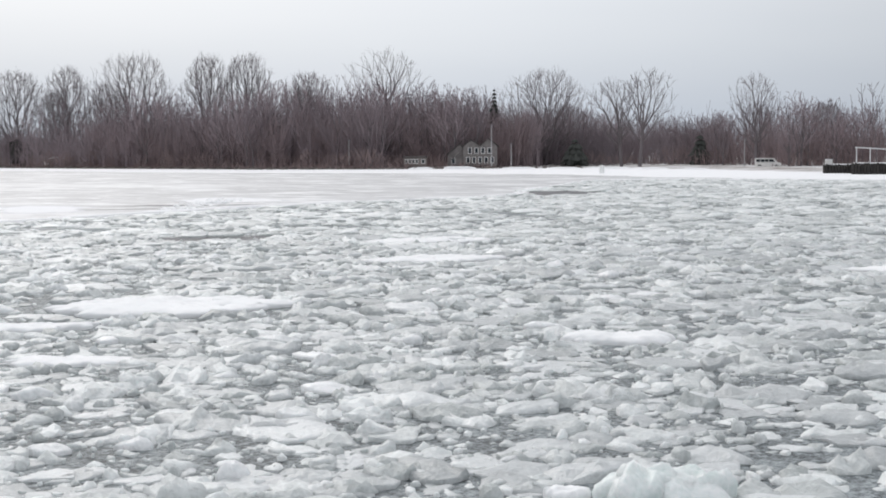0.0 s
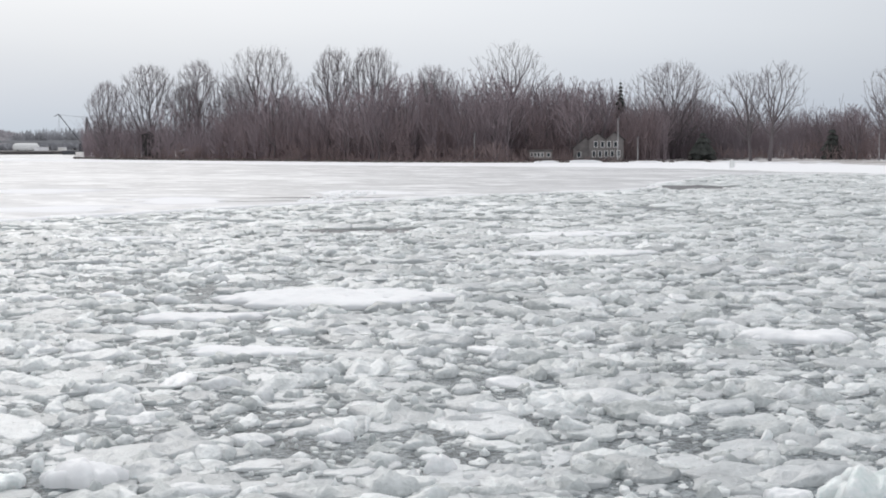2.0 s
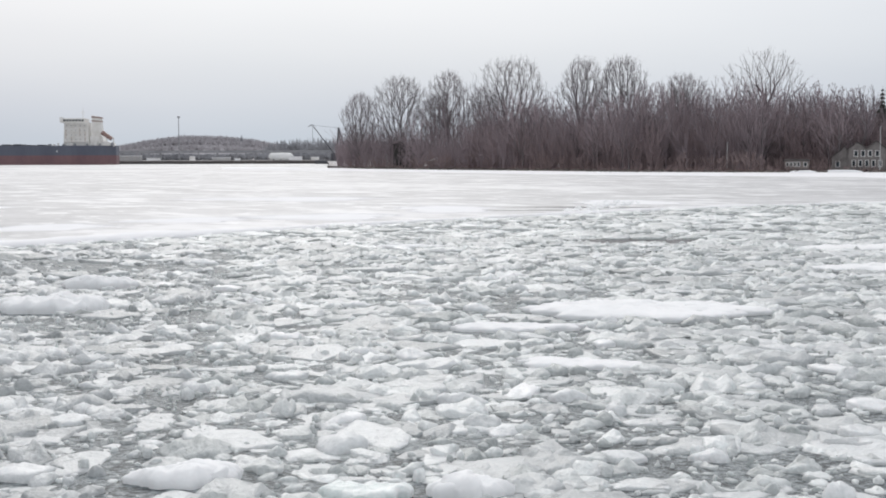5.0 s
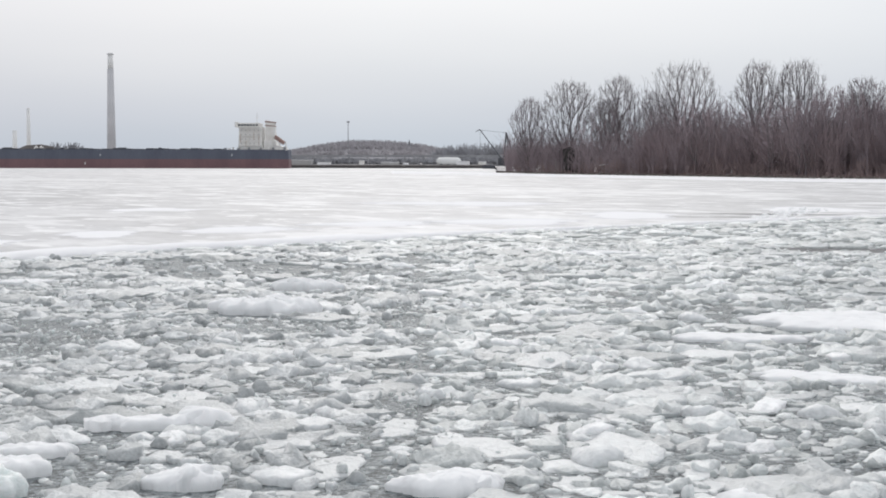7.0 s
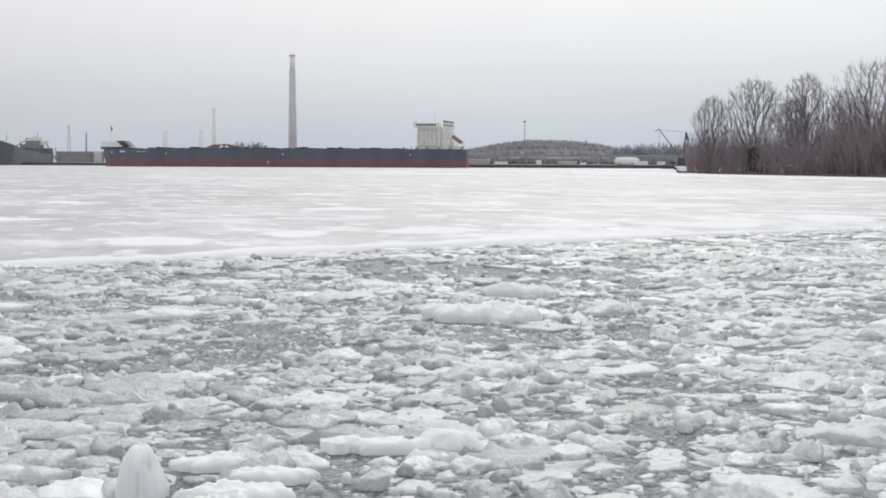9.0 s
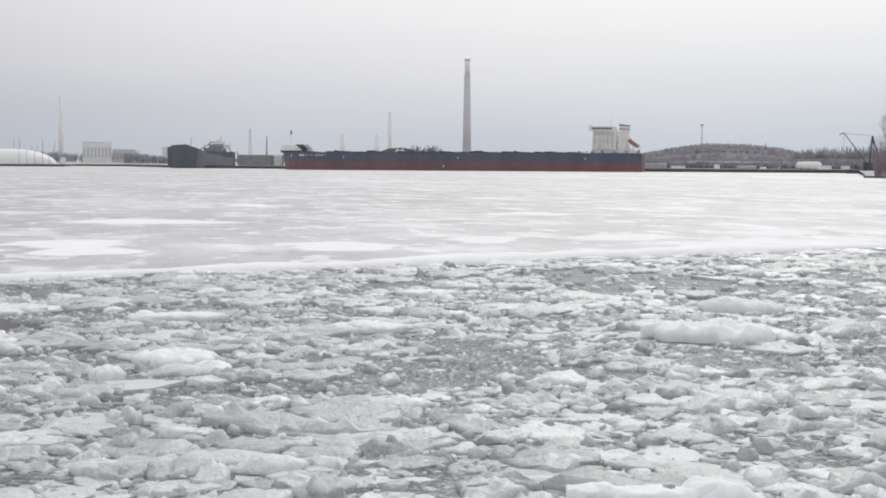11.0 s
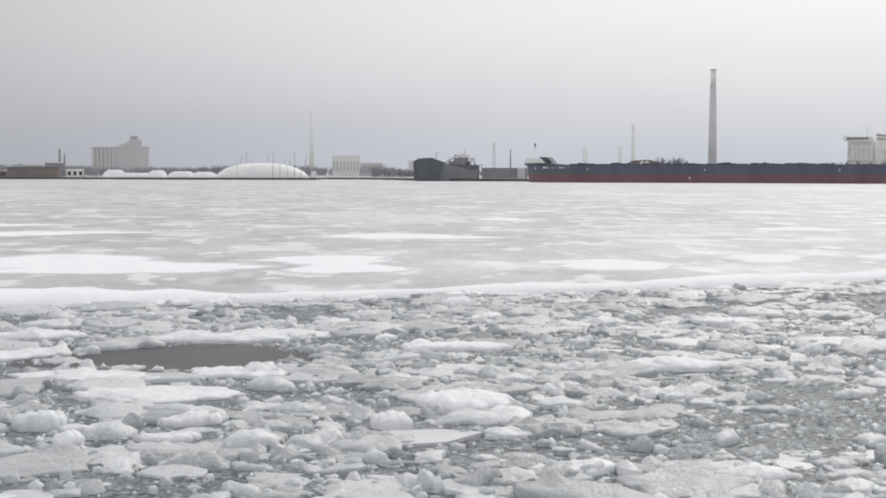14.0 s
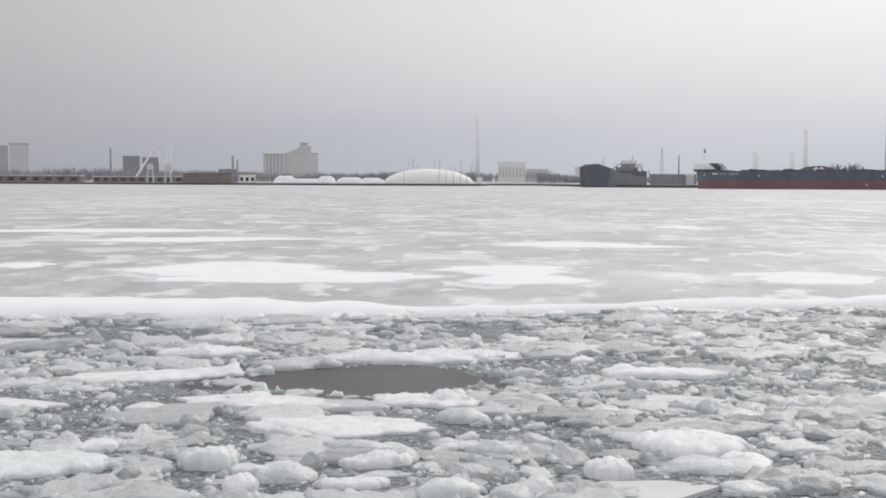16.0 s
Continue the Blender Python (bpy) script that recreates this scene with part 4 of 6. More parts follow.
SHRUB = "low red-brown leafless shrub on the bank"
shrubs = [bare_tree(300, 280, 0.6, 4.0, 4.6, 800 + k, SHRUB, "bank shrubs", "shrub", "shrub", 0.03, fork=0.06, open_=0.9, buds=50, sprigs=2, thick=0.014, sides=3)
          for k in range(3)]
first = list(shrubs)
for b0, b1, count, d0, d1 in ((33.0, 54.0, 120, 3, 16), (52.5, 55.0, 14, 12, 24), (54.0, 60.0, 14, 22, 45), (60.0, 74.0, 40, 40, 90)):
    for _ in range(count):
        b = radians(rng.uniform(b0, b1))
        d = bank(b) + rng.uniform(d0, d1)
        m = pose(d * math.sin(b), d * math.cos(b), 0.3, 0, 0, rng.uniform(0, 360))
        if first:
            ob = first.pop()
            ob.matrix_basis = m
        else:
            ob = copy_thing(shrubs[rng.integers(3)], m)
        k = rng.uniform(0.6, 1.25)
        ob.scale = (k, k, k * rng.uniform(0.8, 1.2))


def thicket(name, b0, b1, d0, d1, h0, h1, count, seed, label, mat="wood_mass"):
    """A dense stand of thin bare stems behind the shore."""
    rng = np.random.default_rng(seed)
    segs = []
    for _ in range(count):
        b = radians(rng.uniform(b0, b1))
        d = bank(b) + rng.uniform(d0, d1)
        h = rng.uniform(h0, h1)
        p = np.array([d * math.sin(b), d * math.cos(b), 0.3])
        t = p + np.array([rng.normal(0, 0.35), rng.normal(0, 0.35), h * 0.5])
        segs.append((p, t, 0.08, 0.05))
        for _ in range(6):
            s = p + (t - p) * rng.uniform(0.15, 1.0)
            e = s + np.array([rng.normal(0, 0.12 * h), rng.normal(0, 0.12 * h), h * rng.uniform(0.05, 0.5)])
            segs.append((s, e, 0.05, 0.03))
            if rng.uniform() < 0.6:
                segs.append((s + (e - s) * 0.5, e + rng.normal(0, 0.07 * h, 3), 0.03, 0.02))
    P, F = stick_arrays(segs, 3, 0.02)
    return tagged(tri_mesh(name, P, F, M[mat], False), label, "thicket", kind="stuff")


THICKET = "dense purple-brown thicket of bare stems"
for k, (b0, b1, d0, d1, h0, h1, count, mat) in enumerate((
        (32.7, 40.0, 4, 50, 6, 15, 1000, "wood_mass"), (38.0, 46.0, 6, 55, 6, 16, 1000, "red_twig"), (38.0, 50.0, 10, 60, 9, 18, 1400, "wood_mass"),
        (46.0, 56.0, 12, 60, 8, 17, 1100, "red_twig"), (49.0, 56.5, 20, 70, 10, 19, 800, "wood_mass"),
        (54.0, 64.0, 50, 95, 8, 15, 900, "wood_mass"), (54.6, 59.5, 32, 60, 6, 12, 500, "wood_mass"), (52.6, 55.2, 14, 17, 1.5, 4, 90, "red_twig"), (62.0, 75.0, 50, 110, 6, 13, 1000, "red_twig"))):
    thicket("thicket", b0, b1, d0, d1, h0, h1, count, 401 + 10 * k, THICKET if mat == "wood_mass" else "red-brown thicket of bare branches", mat)
thicket("thicket", 58.0, 75.0, 45, 70, 1, 3, 300, 404, "low brown brush behind the snowy bank", "shrub")
thicket("thicket", 33.0, 54.5, 2, 9, 0.5, 2.0, 800, 405, "low red-brown brush along the bank", "shrub")


def spruce(x, y, z, height, width, seed, label, needles="needles"):
    rng = np.random.default_rng(seed)
    tree = base("spruce", x, y, z, None, label, "tree")
    bm = bmesh.new()
    tube(bm, (0, 0, 0), (0, 0, height), 0.22, 0.02, 6)
    part("trunk", bm, M["bark"], tree)
    verts, faces = [], []
    layers = int(height * 1.1)
    for k in range(layers):
        f = k / layers
        zz = height * (0.10 + 0.9 * f)
        reach = width / 2 * (1 - f) ** 0.8 * rng.uniform(0.65, 1.2) + 0.12
        n = 12
        for i in range(n):
            a = 2 * math.pi * (i + rng.uniform(-0.4, 0.4)) / n
            r = reach * rng.uniform(0.65, 1.1)
            c, s = math.cos(a), math.sin(a)
            wv = 0.34 * r + 0.14
            o = len(verts)
            verts += [(0, 0, zz + 0.1), (c * r * 0.6 - s * wv, s * r * 0.6 + c * wv, zz - 0.50 * r - 0.25), (c * r, s * r, zz - 0.62 * r - 0.15),
                      (c * r * 0.6 + s * wv, s * r * 0.6 - c * wv, zz - 0.50 * r - 0.25), (c * r * 0.6, s * r * 0.6, zz - 0.16 * r)]
            faces += [(o, o + 1, o + 4), (o + 1, o + 2, o + 4), (o + 2, o + 3, o + 4), (o + 3, o, o + 4)]
    mesh_object("crown", verts, faces, M[needles], tree)
    return tree


spruce(268.8, 191.5, 0.8, 18.8, 7.0, 61, "tall dark green spruce behind a house")
spruce(258.0, 272.0, 0.8, 15.5, 6.0, 62, "dark spruce half hidden in the bare wood")
spruce(275.5, 140.7, 0.9, 7.2, 8.5, 63, "broad dark evergreen on the snowy ground")
spruce(265.0, 166.5, 0.9, 6.5, 9.0, 64, "low spreading dark evergreen beside a house")
spruce(234.5, 327.0, 0.8, 7.0, 6.5, 65, "low dark evergreen at the shore")

# stones along the bank
rng = np.random.default_rng(91)
stones = [p for p in along(SHORE[:9], 0.5, 0.5, 92)]
sx_ = np.array([p[0] for p in stones])
sy_ = np.array([p[1] for p in stones])
out = 1 + (rng.uniform(0.5, 4.0, len(stones))) / np.hypot(sx_, sy_)
P, F = pieces(sx_ * out, sy_ * out, rng.uniform(0.6, 1.5, len(stones)), 93, 6, FEW, 0.5, 2.0, top=0.28)
P[:, 2] = np.where(P[:, 2] > 0, P[:, 2] * 2.0, P[:, 2]) + 0.15
tagged(tri_mesh("shore_stones", P, F, M["rock"], False), "dark brown stones and rubble along the bank", "stones", kind="stuff")


# ------------------------------------------------------------ shore buildings and things
def window(parent, x, z, w, h, y=-0.02, frame_mat="white"):
    bm = bmesh.new()
    box(bm, x, y - 0.03, z, w, 0.08, h)
    fr = part("window", bm, M[frame_mat], parent)
    bm = bmesh.new()
    box(bm, x, y - 0.08, z + 0.1, w - 0.22, 0.04, h - 0.2)
    part("pane", bm, M["darkglass"], fr)


house = base("house", 240.2, 176.4, 0.9, None, "weathered grey two-storey shore house with many windows", "house")
bm = bmesh.new()
box(bm, 1.2, 3.5, 0, 7.4, 7, 4.2)
prism(bm, [(-2.5, 4.2), (1.1, 4.2), (-0.7, 5.4)], 7.2, -0.1)
prism(bm, [(1.2, 4.2), (4.9, 4.2), (3.0, 5.7)], 7.2, -0.1)
part("wall", bm, M["siding"], house)
bm = bmesh.new()
prism(bm, [(-5.8, 0.0), (-2.5, 0.0), (-2.5, 3.6), (-3.2, 4.6), (-5.8, 2.4)], 6.0, 0.4)
part("side_wing", bm, M["siding"], house, "lower weathered wing with a sloping roof")
for a, b in (((-6.0, 2.3), (-3.1, 4.75)), ((-2.9, 4.0), (-0.7, 5.5)), ((-0.7, 5.5), (1.15, 4.25)), ((1.15, 4.25), (3.0, 5.8)), ((3.0, 5.8), (5.3, 4.0))):
    bm = bmesh.new()
    prism(bm, [a, b, (b[0], b[1] + 0.16), (a[0], a[1] + 0.16)], 7.6, -0.35)
    part("roof", bm, M["roof"], house)
for i in range(5):
    window(house, -1.4 + i * 1.3, 0.5, 0.8, 1.4)
for i in range(4):
    window(house, -1.0 + i * 1.4, 2.6, 0.85, 1.3)
window(house, -4.6, 0.4, 0.9, 1.3, 0.38)
bm = bmesh.new()
tube(bm, (-6.4, -0.3, 0), (-3.0, -0.3, 3.3), 0.12, 0.12, 6)
part("stair_rail", bm, M["siding"], house)

cabin = base("cabin", 230.8, 185.3, 1.0, None, "low dark cabin with a row of white windows", "cabin")
bm = bmesh.new()
box(bm, 0, 2, 0, 5.0, 4, 1.7)
part("wall", bm, M["brick"], cabin)
bm = bmesh.new()
prism(bm, [(-2.8, 1.65), (2.8, 1.65), (2.4, 2.0), (-2.4, 2.0)], 4.6, -0.3)
part("roof", bm, M["roof"], cabin)
for i in range(4):
    window(cabin, -1.9 + 0.75 * i, 0.45, 0.62, 0.95)
window(cabin, 1.7, 0.45, 0.8, 0.95)

shack = base("shore_shack", 233.0, 312.0, 0.9, None, "small pale shack half hidden in the wood", "shack")
bm = bmesh.new()
box(bm, 0, 1.5, 0, 4.2, 3, 1.9)
part("wall", bm, M["brick"], shack)
bm = bmesh.new()
prism(bm, [(-2.4, 1.85), (2.4, 1.85), (0, 2.7)], 3.6, -0.3)
part("roof", bm, M["snow"], shack, "snow-covered pitched roof")
for i in range(3):
    window(shack, -1.2 + 1.2 * i, 0.6, 0.7, 0.9)

hut = base("signal_hut", 231.2, 327.7, 0.8, None, "tall dark boarded hut on the wooded point", "hut")
bm = bmesh.new()
box(bm, 0, 1.5, 0, 3.4, 3, 6.6, bevel=0.05)
part("wall", bm, M["timber"], hut)
bm = bmesh.new()
prism(bm, [(-2.0, 6.5), (2.0, 6.5), (0.2, 7.3)], 3.6, -0.3)
part("roof", bm, M["timber"], hut)

for x, y, z, h, lab in ((231.8, 165.9, 0.9, 8.3, "tall pale lamp post on the snowy bank"), (238.2, 165.4, 0.9, 4.6, "short pale post on the snowy bank"),
                        (224.7, 198.8, 0.9, 5.6, "thin pale pole at the edge of the wood"), (252.0, 119.0, 0.7, 5.2, "grey pole beside a parked van"),
                        (236.0, 341.0, 0.8, 6.5, "thin pale pole at the edge of the wood")):
    post = base("post", x, y, z, None, lab, "post", "shore posts")
    bm = bmesh.new()
    tube(bm, (0, 0, 0), (0, 0, h), 0.09, 0.06, 8)
    part("pole", bm, M["concrete"], post)
    bm = bmesh.new()
    box(bm, 0.12, 0, h, 0.45, 0.2, 0.14)
    part("cap", bm, M["steel"], post)

# heaps of cleared snow on the bank
for i, (x, y, w, h) in enumerate(((229, 182, 7, 0.9), (234, 176, 9, 1.1), (238, 163, 10, 0.8), (242, 155, 8, 0.7), (240, 141, 7, 0.8), (238, 133, 9, 0.7), (231, 119, 6, 0.6), (246, 147, 12, 0.6))):
    v, f = blob(0, 0, w * 0.8, 3.5, -math.degrees(math.atan2(x, y)), 0.0, 0.5 * h, 260 + i, 28)
    ob = mesh_object("snow_heap", v, f, M["snow"], smooth=True)
    ob.matrix_basis = pose(x, y, 0.28)
    tagged(ob, "heap of cleared snow on the bank", "snow heap", "snow heaps")
drum = base("white_drum", 190.8, 114.8, 0.3, None, "small white marker drum on the shore ice", "drum")
bm = bmesh.new()
tube(bm, (0, 0, 0), (0, 0, 1.1), 0.42, 0.38, 14)
part("body", bm, M["cleanwhite"], drum)
bm = bmesh.new()
tube(bm, (0, 0, 1.1), (0, 0, 1.25), 0.3, 0.2, 14)
part("lid", bm, M["white"], drum)

# parked van
van = base("van", 255.2, 115.5, 0.28, None, "white passenger van parked on the snowy bank", "van")
bm = bmesh.new()
prism(bm, [(-2.55, 0.35), (2.5, 0.35), (2.62, 0.75), (2.5, 1.05), (1.75, 1.18), (1.15, 1.98), (-2.3, 2.02), (-2.55, 1.8)], 1.95, -0.97)
bmesh.ops.bevel(bm, geom=list(bm.edges), offset=0.06, segments=1, affect="EDGES")
body = part("body", bm, M["white"], van)
for x0, x1 in ((-2.25, -1.5), (-1.4, -0.65), (-0.55, 0.1), (0.2, 1.05)):
    bm = bmesh.new()
    prism(bm, [(x0, 1.25), (x1 + (0.3 if x1 > 1 else 0), 1.25), (x1 - (0.1 if x1 > 1 else 0), 1.8), (x0, 1.8)], 0.03, -1.0)
    part("window", bm, M["darkglass"], van)
for wx in (-1.6, 1.65):
    for wy in (-0.88, 0.88):
        bm = bmesh.new()
        tube(bm, (wx, wy - 0.12, 0.36), (wx, wy + 0.12, 0.36), 0.36, 0.36, 16)
        wheel = part("wheel", bm, M["timber"], van)
        bm = bmesh.new()
        tube(bm, (wx, wy - 0.14, 0.36), (wx, wy + 0.14, 0.36), 0.19, 0.19, 12)
        part("rim", bm, M["steel"], wheel)
for hx, mat in ((2.55, "cleanwhite"), (-2.56, "rust")):
    bm = bmesh.new()
    box(bm, hx, -0.75, 0.85, 0.08, 0.2, 0.16)
    part("headlight" if hx > 0 else "tail_light", bm, M[mat], van)

# ferry dock of dark piles
dock = base("dock", 194.5, 71.5, 0.0, None, "dark timber pile dock with a snowy deck", "dock")
for k, (u0, u1, v, zt) in enumerate(((-7.5, -3.3, 5.0, 1.6), (-3.3, 14.0, -3.0, 1.85))):
    n = int((u1 - u0) / 0.42)
    for i in range(n):
        bm = bmesh.new()
        u = u0 + (i + 0.5) * (u1 - u0) / n
        tube(bm, (u, v + 0.05 * math.sin(i * 2.3), -0.3), (u, v + 0.05 * math.sin(i * 2.3), zt + 0.08 * math.sin(i * 1.7)), 0.2, 0.18, 7)
        part("pile", bm, M["timber"], dock)
    bm = bmesh.new()
    box(bm, (u0 + u1) / 2, v + 5.2, 0.0, u1 - u0, 10, zt - 0.12)
    part("deck", bm, M["timber"], dock)
    bm = bmesh.new()
    box(bm, (u0 + u1) / 2, v + 5.4, zt - 0.12, u1 - u0 - 0.3, 9.0, 0.14)
    part("deck_snow", bm, M["snow"], dock, "trodden snow on the deck")
gantry = base("dock_gantry", 196.2, 75.0, 1.8, None, "pale steel gantry standing on the dock", "gantry")
for u in (0.0, 1.9, 4.2):
    bm = bmesh.new()
    tube(bm, (u, 0, 0), (u, 0, 2.3), 0.08, 0.08, 8)
    part("post", bm, M["palecon"], gantry)
bm = bmesh.new()
tube(bm, (-0.2, 0, 2.3), (4.4, 0, 2.0), 0.08, 0.08, 8)
part("beam", bm, M["palecon"], gantry)
box_sign = base("white_locker", 198.2, 80.0, 1.5, None, "white locker standing on the dock deck", "locker")
bm = bmesh.new()
box(bm, 0, 0, 0, 1.1, 0.9, 0.8, bevel=0.04)
part("body", bm, M["white"], box_sign)
bm = bmesh.new()
box(bm, 0, 0, 0.8, 1.2, 1.0, 0.08)
part("lid", bm, M["snow"], box_sign, "snow lying on the lid")
lamp = base("dock_lamp", 193.4, 68.6, 1.75, None, "curved grey lamp post on the dock", "lamp post")
bm = bmesh.new()
tube(bm, (0.6, 0, 0), (0.6, 0, 2.2), 0.08, 0.07, 8)
tube(bm, (0.6, 0, 2.2), (-0.7, 0, 2.75), 0.07, 0.06, 8)
part("pole", bm, M["palecon"], lamp)
bm = bmesh.new()
box(bm, -0.9, 0, 2.7, 0.6, 0.25, 0.14, bevel=0.04)
part("lamp_head", bm, M["steel"], lamp)

# ------------------------------------------------------------ moored freighter
LEN = 226.0
ship = base("freighter", (142.9 + 334.9) / 2, (873.3 + 752.9) / 2, 0.0, math.degrees(math.atan2(752.9 - 873.3, 334.9 - 142.9)),
            "long laid-up lake freighter with navy and red hull", "ship")


def hull(parent, length, beam, rows, bow_rake, mats, names, stations=40, labels=("", "")):
    """Lofted hull: bow at -x; rows of heights, split between two paints at the middle row."""
    for (zs, mat, nm, lab) in ((rows[0], mats[0], names[0], labels[0]), (rows[1], mats[1], names[1], labels[1])):
        verts, faces = [], []
        for k in range(stations + 1):
            f = k / stations
            for z in zs:
                x = -length / 2 + length * f
                taper = min(1.0, (f / 0.075) ** 0.55) * min(1.0, 0.55 + ((1 - f) / 0.06) ** 0.8 * 0.45)
                x -= bow_rake * (z / rows[1][-1]) * max(0.0, 1 - f * 14)
                for sgn in (-1, 1):
                    verts.append((x, sgn * max(0.15, beam / 2 * taper), z))
        c = len(zs) * 2
        for k in range(stations):
            for j in range(len(zs) - 1):
                a, b = k * c + 2 * j, k * c + 2 * j + 2
                faces += [(a, a + c, b + c, b), (a + 1, b + 1, b + c + 1, a + c + 1)]
        if zs is rows[1]:
            t = 2 * (len(zs) - 1)
            for k in range(stations):
                faces.append((k * c + t, (k + 1) * c + t, (k + 1) * c + t + 1, k * c + t + 1))
        for j in range(len(zs) - 1):
            a = stations * c + 2 * j
            faces.append((a, a + 1, a + 3, a + 2))
            faces.append((2 * j, 2 * j + 2, 2 * j + 3, 2 * j + 1))
        mesh_object(nm, verts, faces, M[mat], parent, lab)


hull(ship, LEN, 23.0, ([-1.5, 1.0, 3.0, 5.4], [5.4, 8.0, 10.9]), 1.5, ("oxide", "navy"), ("hull_lower", "hull_upper"),
     labels=("dull red antifouling lower hull", "navy blue upper hull"))
bm = bmesh.new()
v0 = [(-LEN / 2 - 1.3, 10.6), (-LEN / 2 + 28, 10.6), (-LEN / 2 + 27, 11.0), (-LEN / 2 + 12, 12.2), (-LEN / 2 - 1.7, 12.6)]
prism(bm, v0, 9.0, -4.5)
part("forecastle", bm, M["navy"], ship)
bm = bmesh.new()
prism(bm, [(-LEN / 2 - 1.0, 12.0), (-LEN / 2 + 13, 12.0), (-LEN / 2 + 9, 15.2), (-LEN / 2 + 1, 15.6), (-LEN / 2 - 0.6, 14.5)], 10.0, -5.4)
part("bow_bulwark", bm, M["cleanwhite"], ship, "white bow deckhouse")
bm = bmesh.new()
prism(bm, [(-LEN / 2 + 10.2, 12.3), (-LEN / 2 + 17.5, 12.3), (-LEN / 2 + 13.5, 15.8), (-LEN / 2 + 8.2, 15.8)], 8.0, -4.0)
part("windlass_cover", bm, M["darksteel"], ship)
bm = bmesh.new()
tube(bm, (-LEN / 2 + 3.5, 0, 15.4), (-LEN / 2 + 3.5, 0, 24.5), 0.22, 0.14, 6)
part("bow_mast", bm, M["white"], ship)
bm = bmesh.new()
prism(bm, [(-LEN / 2 + 3.4, 22.0), (-LEN / 2 + 4.6, 22.4), (-LEN / 2 + 4.0, 24.4), (-LEN / 2 + 3.4, 25.0)], 0.3, -0.15)
part("flag", bm, M["darksteel"], ship)
for i in range(24):
    bm = bmesh.new()
    box(bm, -LEN / 2 + 32 + i * 6.6, 0, 10.55, 4.2, 15.0, 1.1 + 0.25 * math.sin(i * 1.9), bevel=0.12)
    part("hatch_cover", bm, M["darksteel"], ship)
for i, (a, b) in enumerate(((36, 38.4), (58, 63), (92, 94), (126, 131), (150, 151.5))):
    bm = bmesh.new()
    box(bm, -LEN / 2 + (a + b) / 2, -9.0, 10.55, b - a, 1.0, 1.6)
    part("deck_locker", bm, M["darksteel"], ship)
for i in range(9):
    bm = bmesh.new()
    box(bm, -LEN / 2 + 14.5 + i * 1.9 + (1.2 if i > 4 else 0), -10.9, 8.7, 1.35, 1.2, 0.95)
    part("name_bar", bm, M["cleanwhite"], ship)
for x, z in ((43, 7.6), (116, 7.3), (193.5, 7.2), (107, 2.2), (8.5, 8.2)):
    bm = bmesh.new()
    box(bm, -LEN / 2 + x, -11.45, z, 0.55, 0.2, 1.4 if z < 3 else 1.0)
    part("draft_mark", bm, M["cleanwhite"], ship)
X0 = LEN / 2 - 29.5
bm = bmesh.new()
prism(bm, [(X0 + 0.2, 10.5), (X0 + 15.2, 10.5), (X0 + 14.2, 15.0), (X0 + 13.6, 24.0), (X0 + 0.8, 24.0)], 17.0, -8.5)
deckhouse = part("deckhouse", bm, M["white"], ship, "rust-streaked white deckhouse")
for lv in range(4):
    bm = bmesh.new()
    box(bm, X0 + 7.2, -9.1, 13.2 + lv * 2.8, 13.6 - 0.2 * lv, 1.4, 0.18)
    part("walkway", bm, M["white"], ship)
    for i in range(5):
        bm = bmesh.new()
        box(bm, X0 + 2.2 + i * 2.5, -8.52, 14.2 + lv * 2.6, 0.5, 0.12, 0.55)
        part("porthole", bm, M["concrete"], deckhouse)
for u, z, h in ((1.6, 15.0, 5.0), (4.8, 12.0, 4.0), (9.5, 16.5, 4.5), (12.4, 13.0, 6.0)):
    bm = bmesh.new()
    box(bm, X0 + u, -8.51, z, 0.5, 0.08, h)
    part("rust_streak", bm, M["stain"], deckhouse, "pale brown rust streak")
bm = bmesh.new()
box(bm, X0 + 6.4, 0, 24.0, 14.4, 22.0, 0.35)
part("bridge_deck", bm, M["white"], ship)
bm = bmesh.new()
box(bm, X0 + 6.2, 0, 24.3, 12.0, 18.0, 2.3, bevel=0.15)
bridge = part("wheelhouse", bm, M["white"], ship)
for i in range(7):
    bm = bmesh.new()
    box(bm, X0 + 1.1 + i * 1.7, -9.02, 24.8, 1.25, 0.12, 1.1)
    part("window", bm, M["darkglass"], bridge)
bm = bmesh.new()
box(bm, X0 - 0.6, -9.5, 24.3, 1.6, 2.0, 2.9, bevel=0.1)
part("bridge_wing", bm, M["white"], ship)
bm = bmesh.new()
tube(bm, (X0 + 10, 0, 26.7), (X0 + 10, 0, 33.0), 0.22, 0.12, 6)
tube(bm, (X0 + 8.6, 0, 30), (X0 + 11.4, 0, 30), 0.1, 0.1, 6)
part("radar_mast", bm, M["white"], ship)
bm = bmesh.new()
prism(bm, [(X0 + 15.3, 10.5), (X0 + 22.0, 10.5), (X0 + 20.6, 27.2), (X0 + 15.5, 28.4)], 6.0, -3.0)
funnel = part("funnel", bm, M["white"], ship)
for z0, z1 in ((24.6, 25.6), (26.7, 27.9)):
    bm = bmesh.new()
    prism(bm, [(X0 + 15.2, z0 + 0.4), (X0 + 21.1, z0), (X0 + 21.0, z1 - 0.5), (X0 + 15.3, z1)], 6.3, -3.15)
    part("funnel_band", bm, M["rust"], funnel, "dull red band")
bm = bmesh.new()
prism(bm, [(X0 + 15.0, 10.5), (X0 + 28.0, 10.5), (X0 + 27.0, 12.6), (X0 + 22.4, 13.4), (X0 + 21.8, 16.0), (X0 + 15.0, 16.4)], 14.0, -7.0)
part("aft_house", bm, M["white"], ship)
bm = bmesh.new()
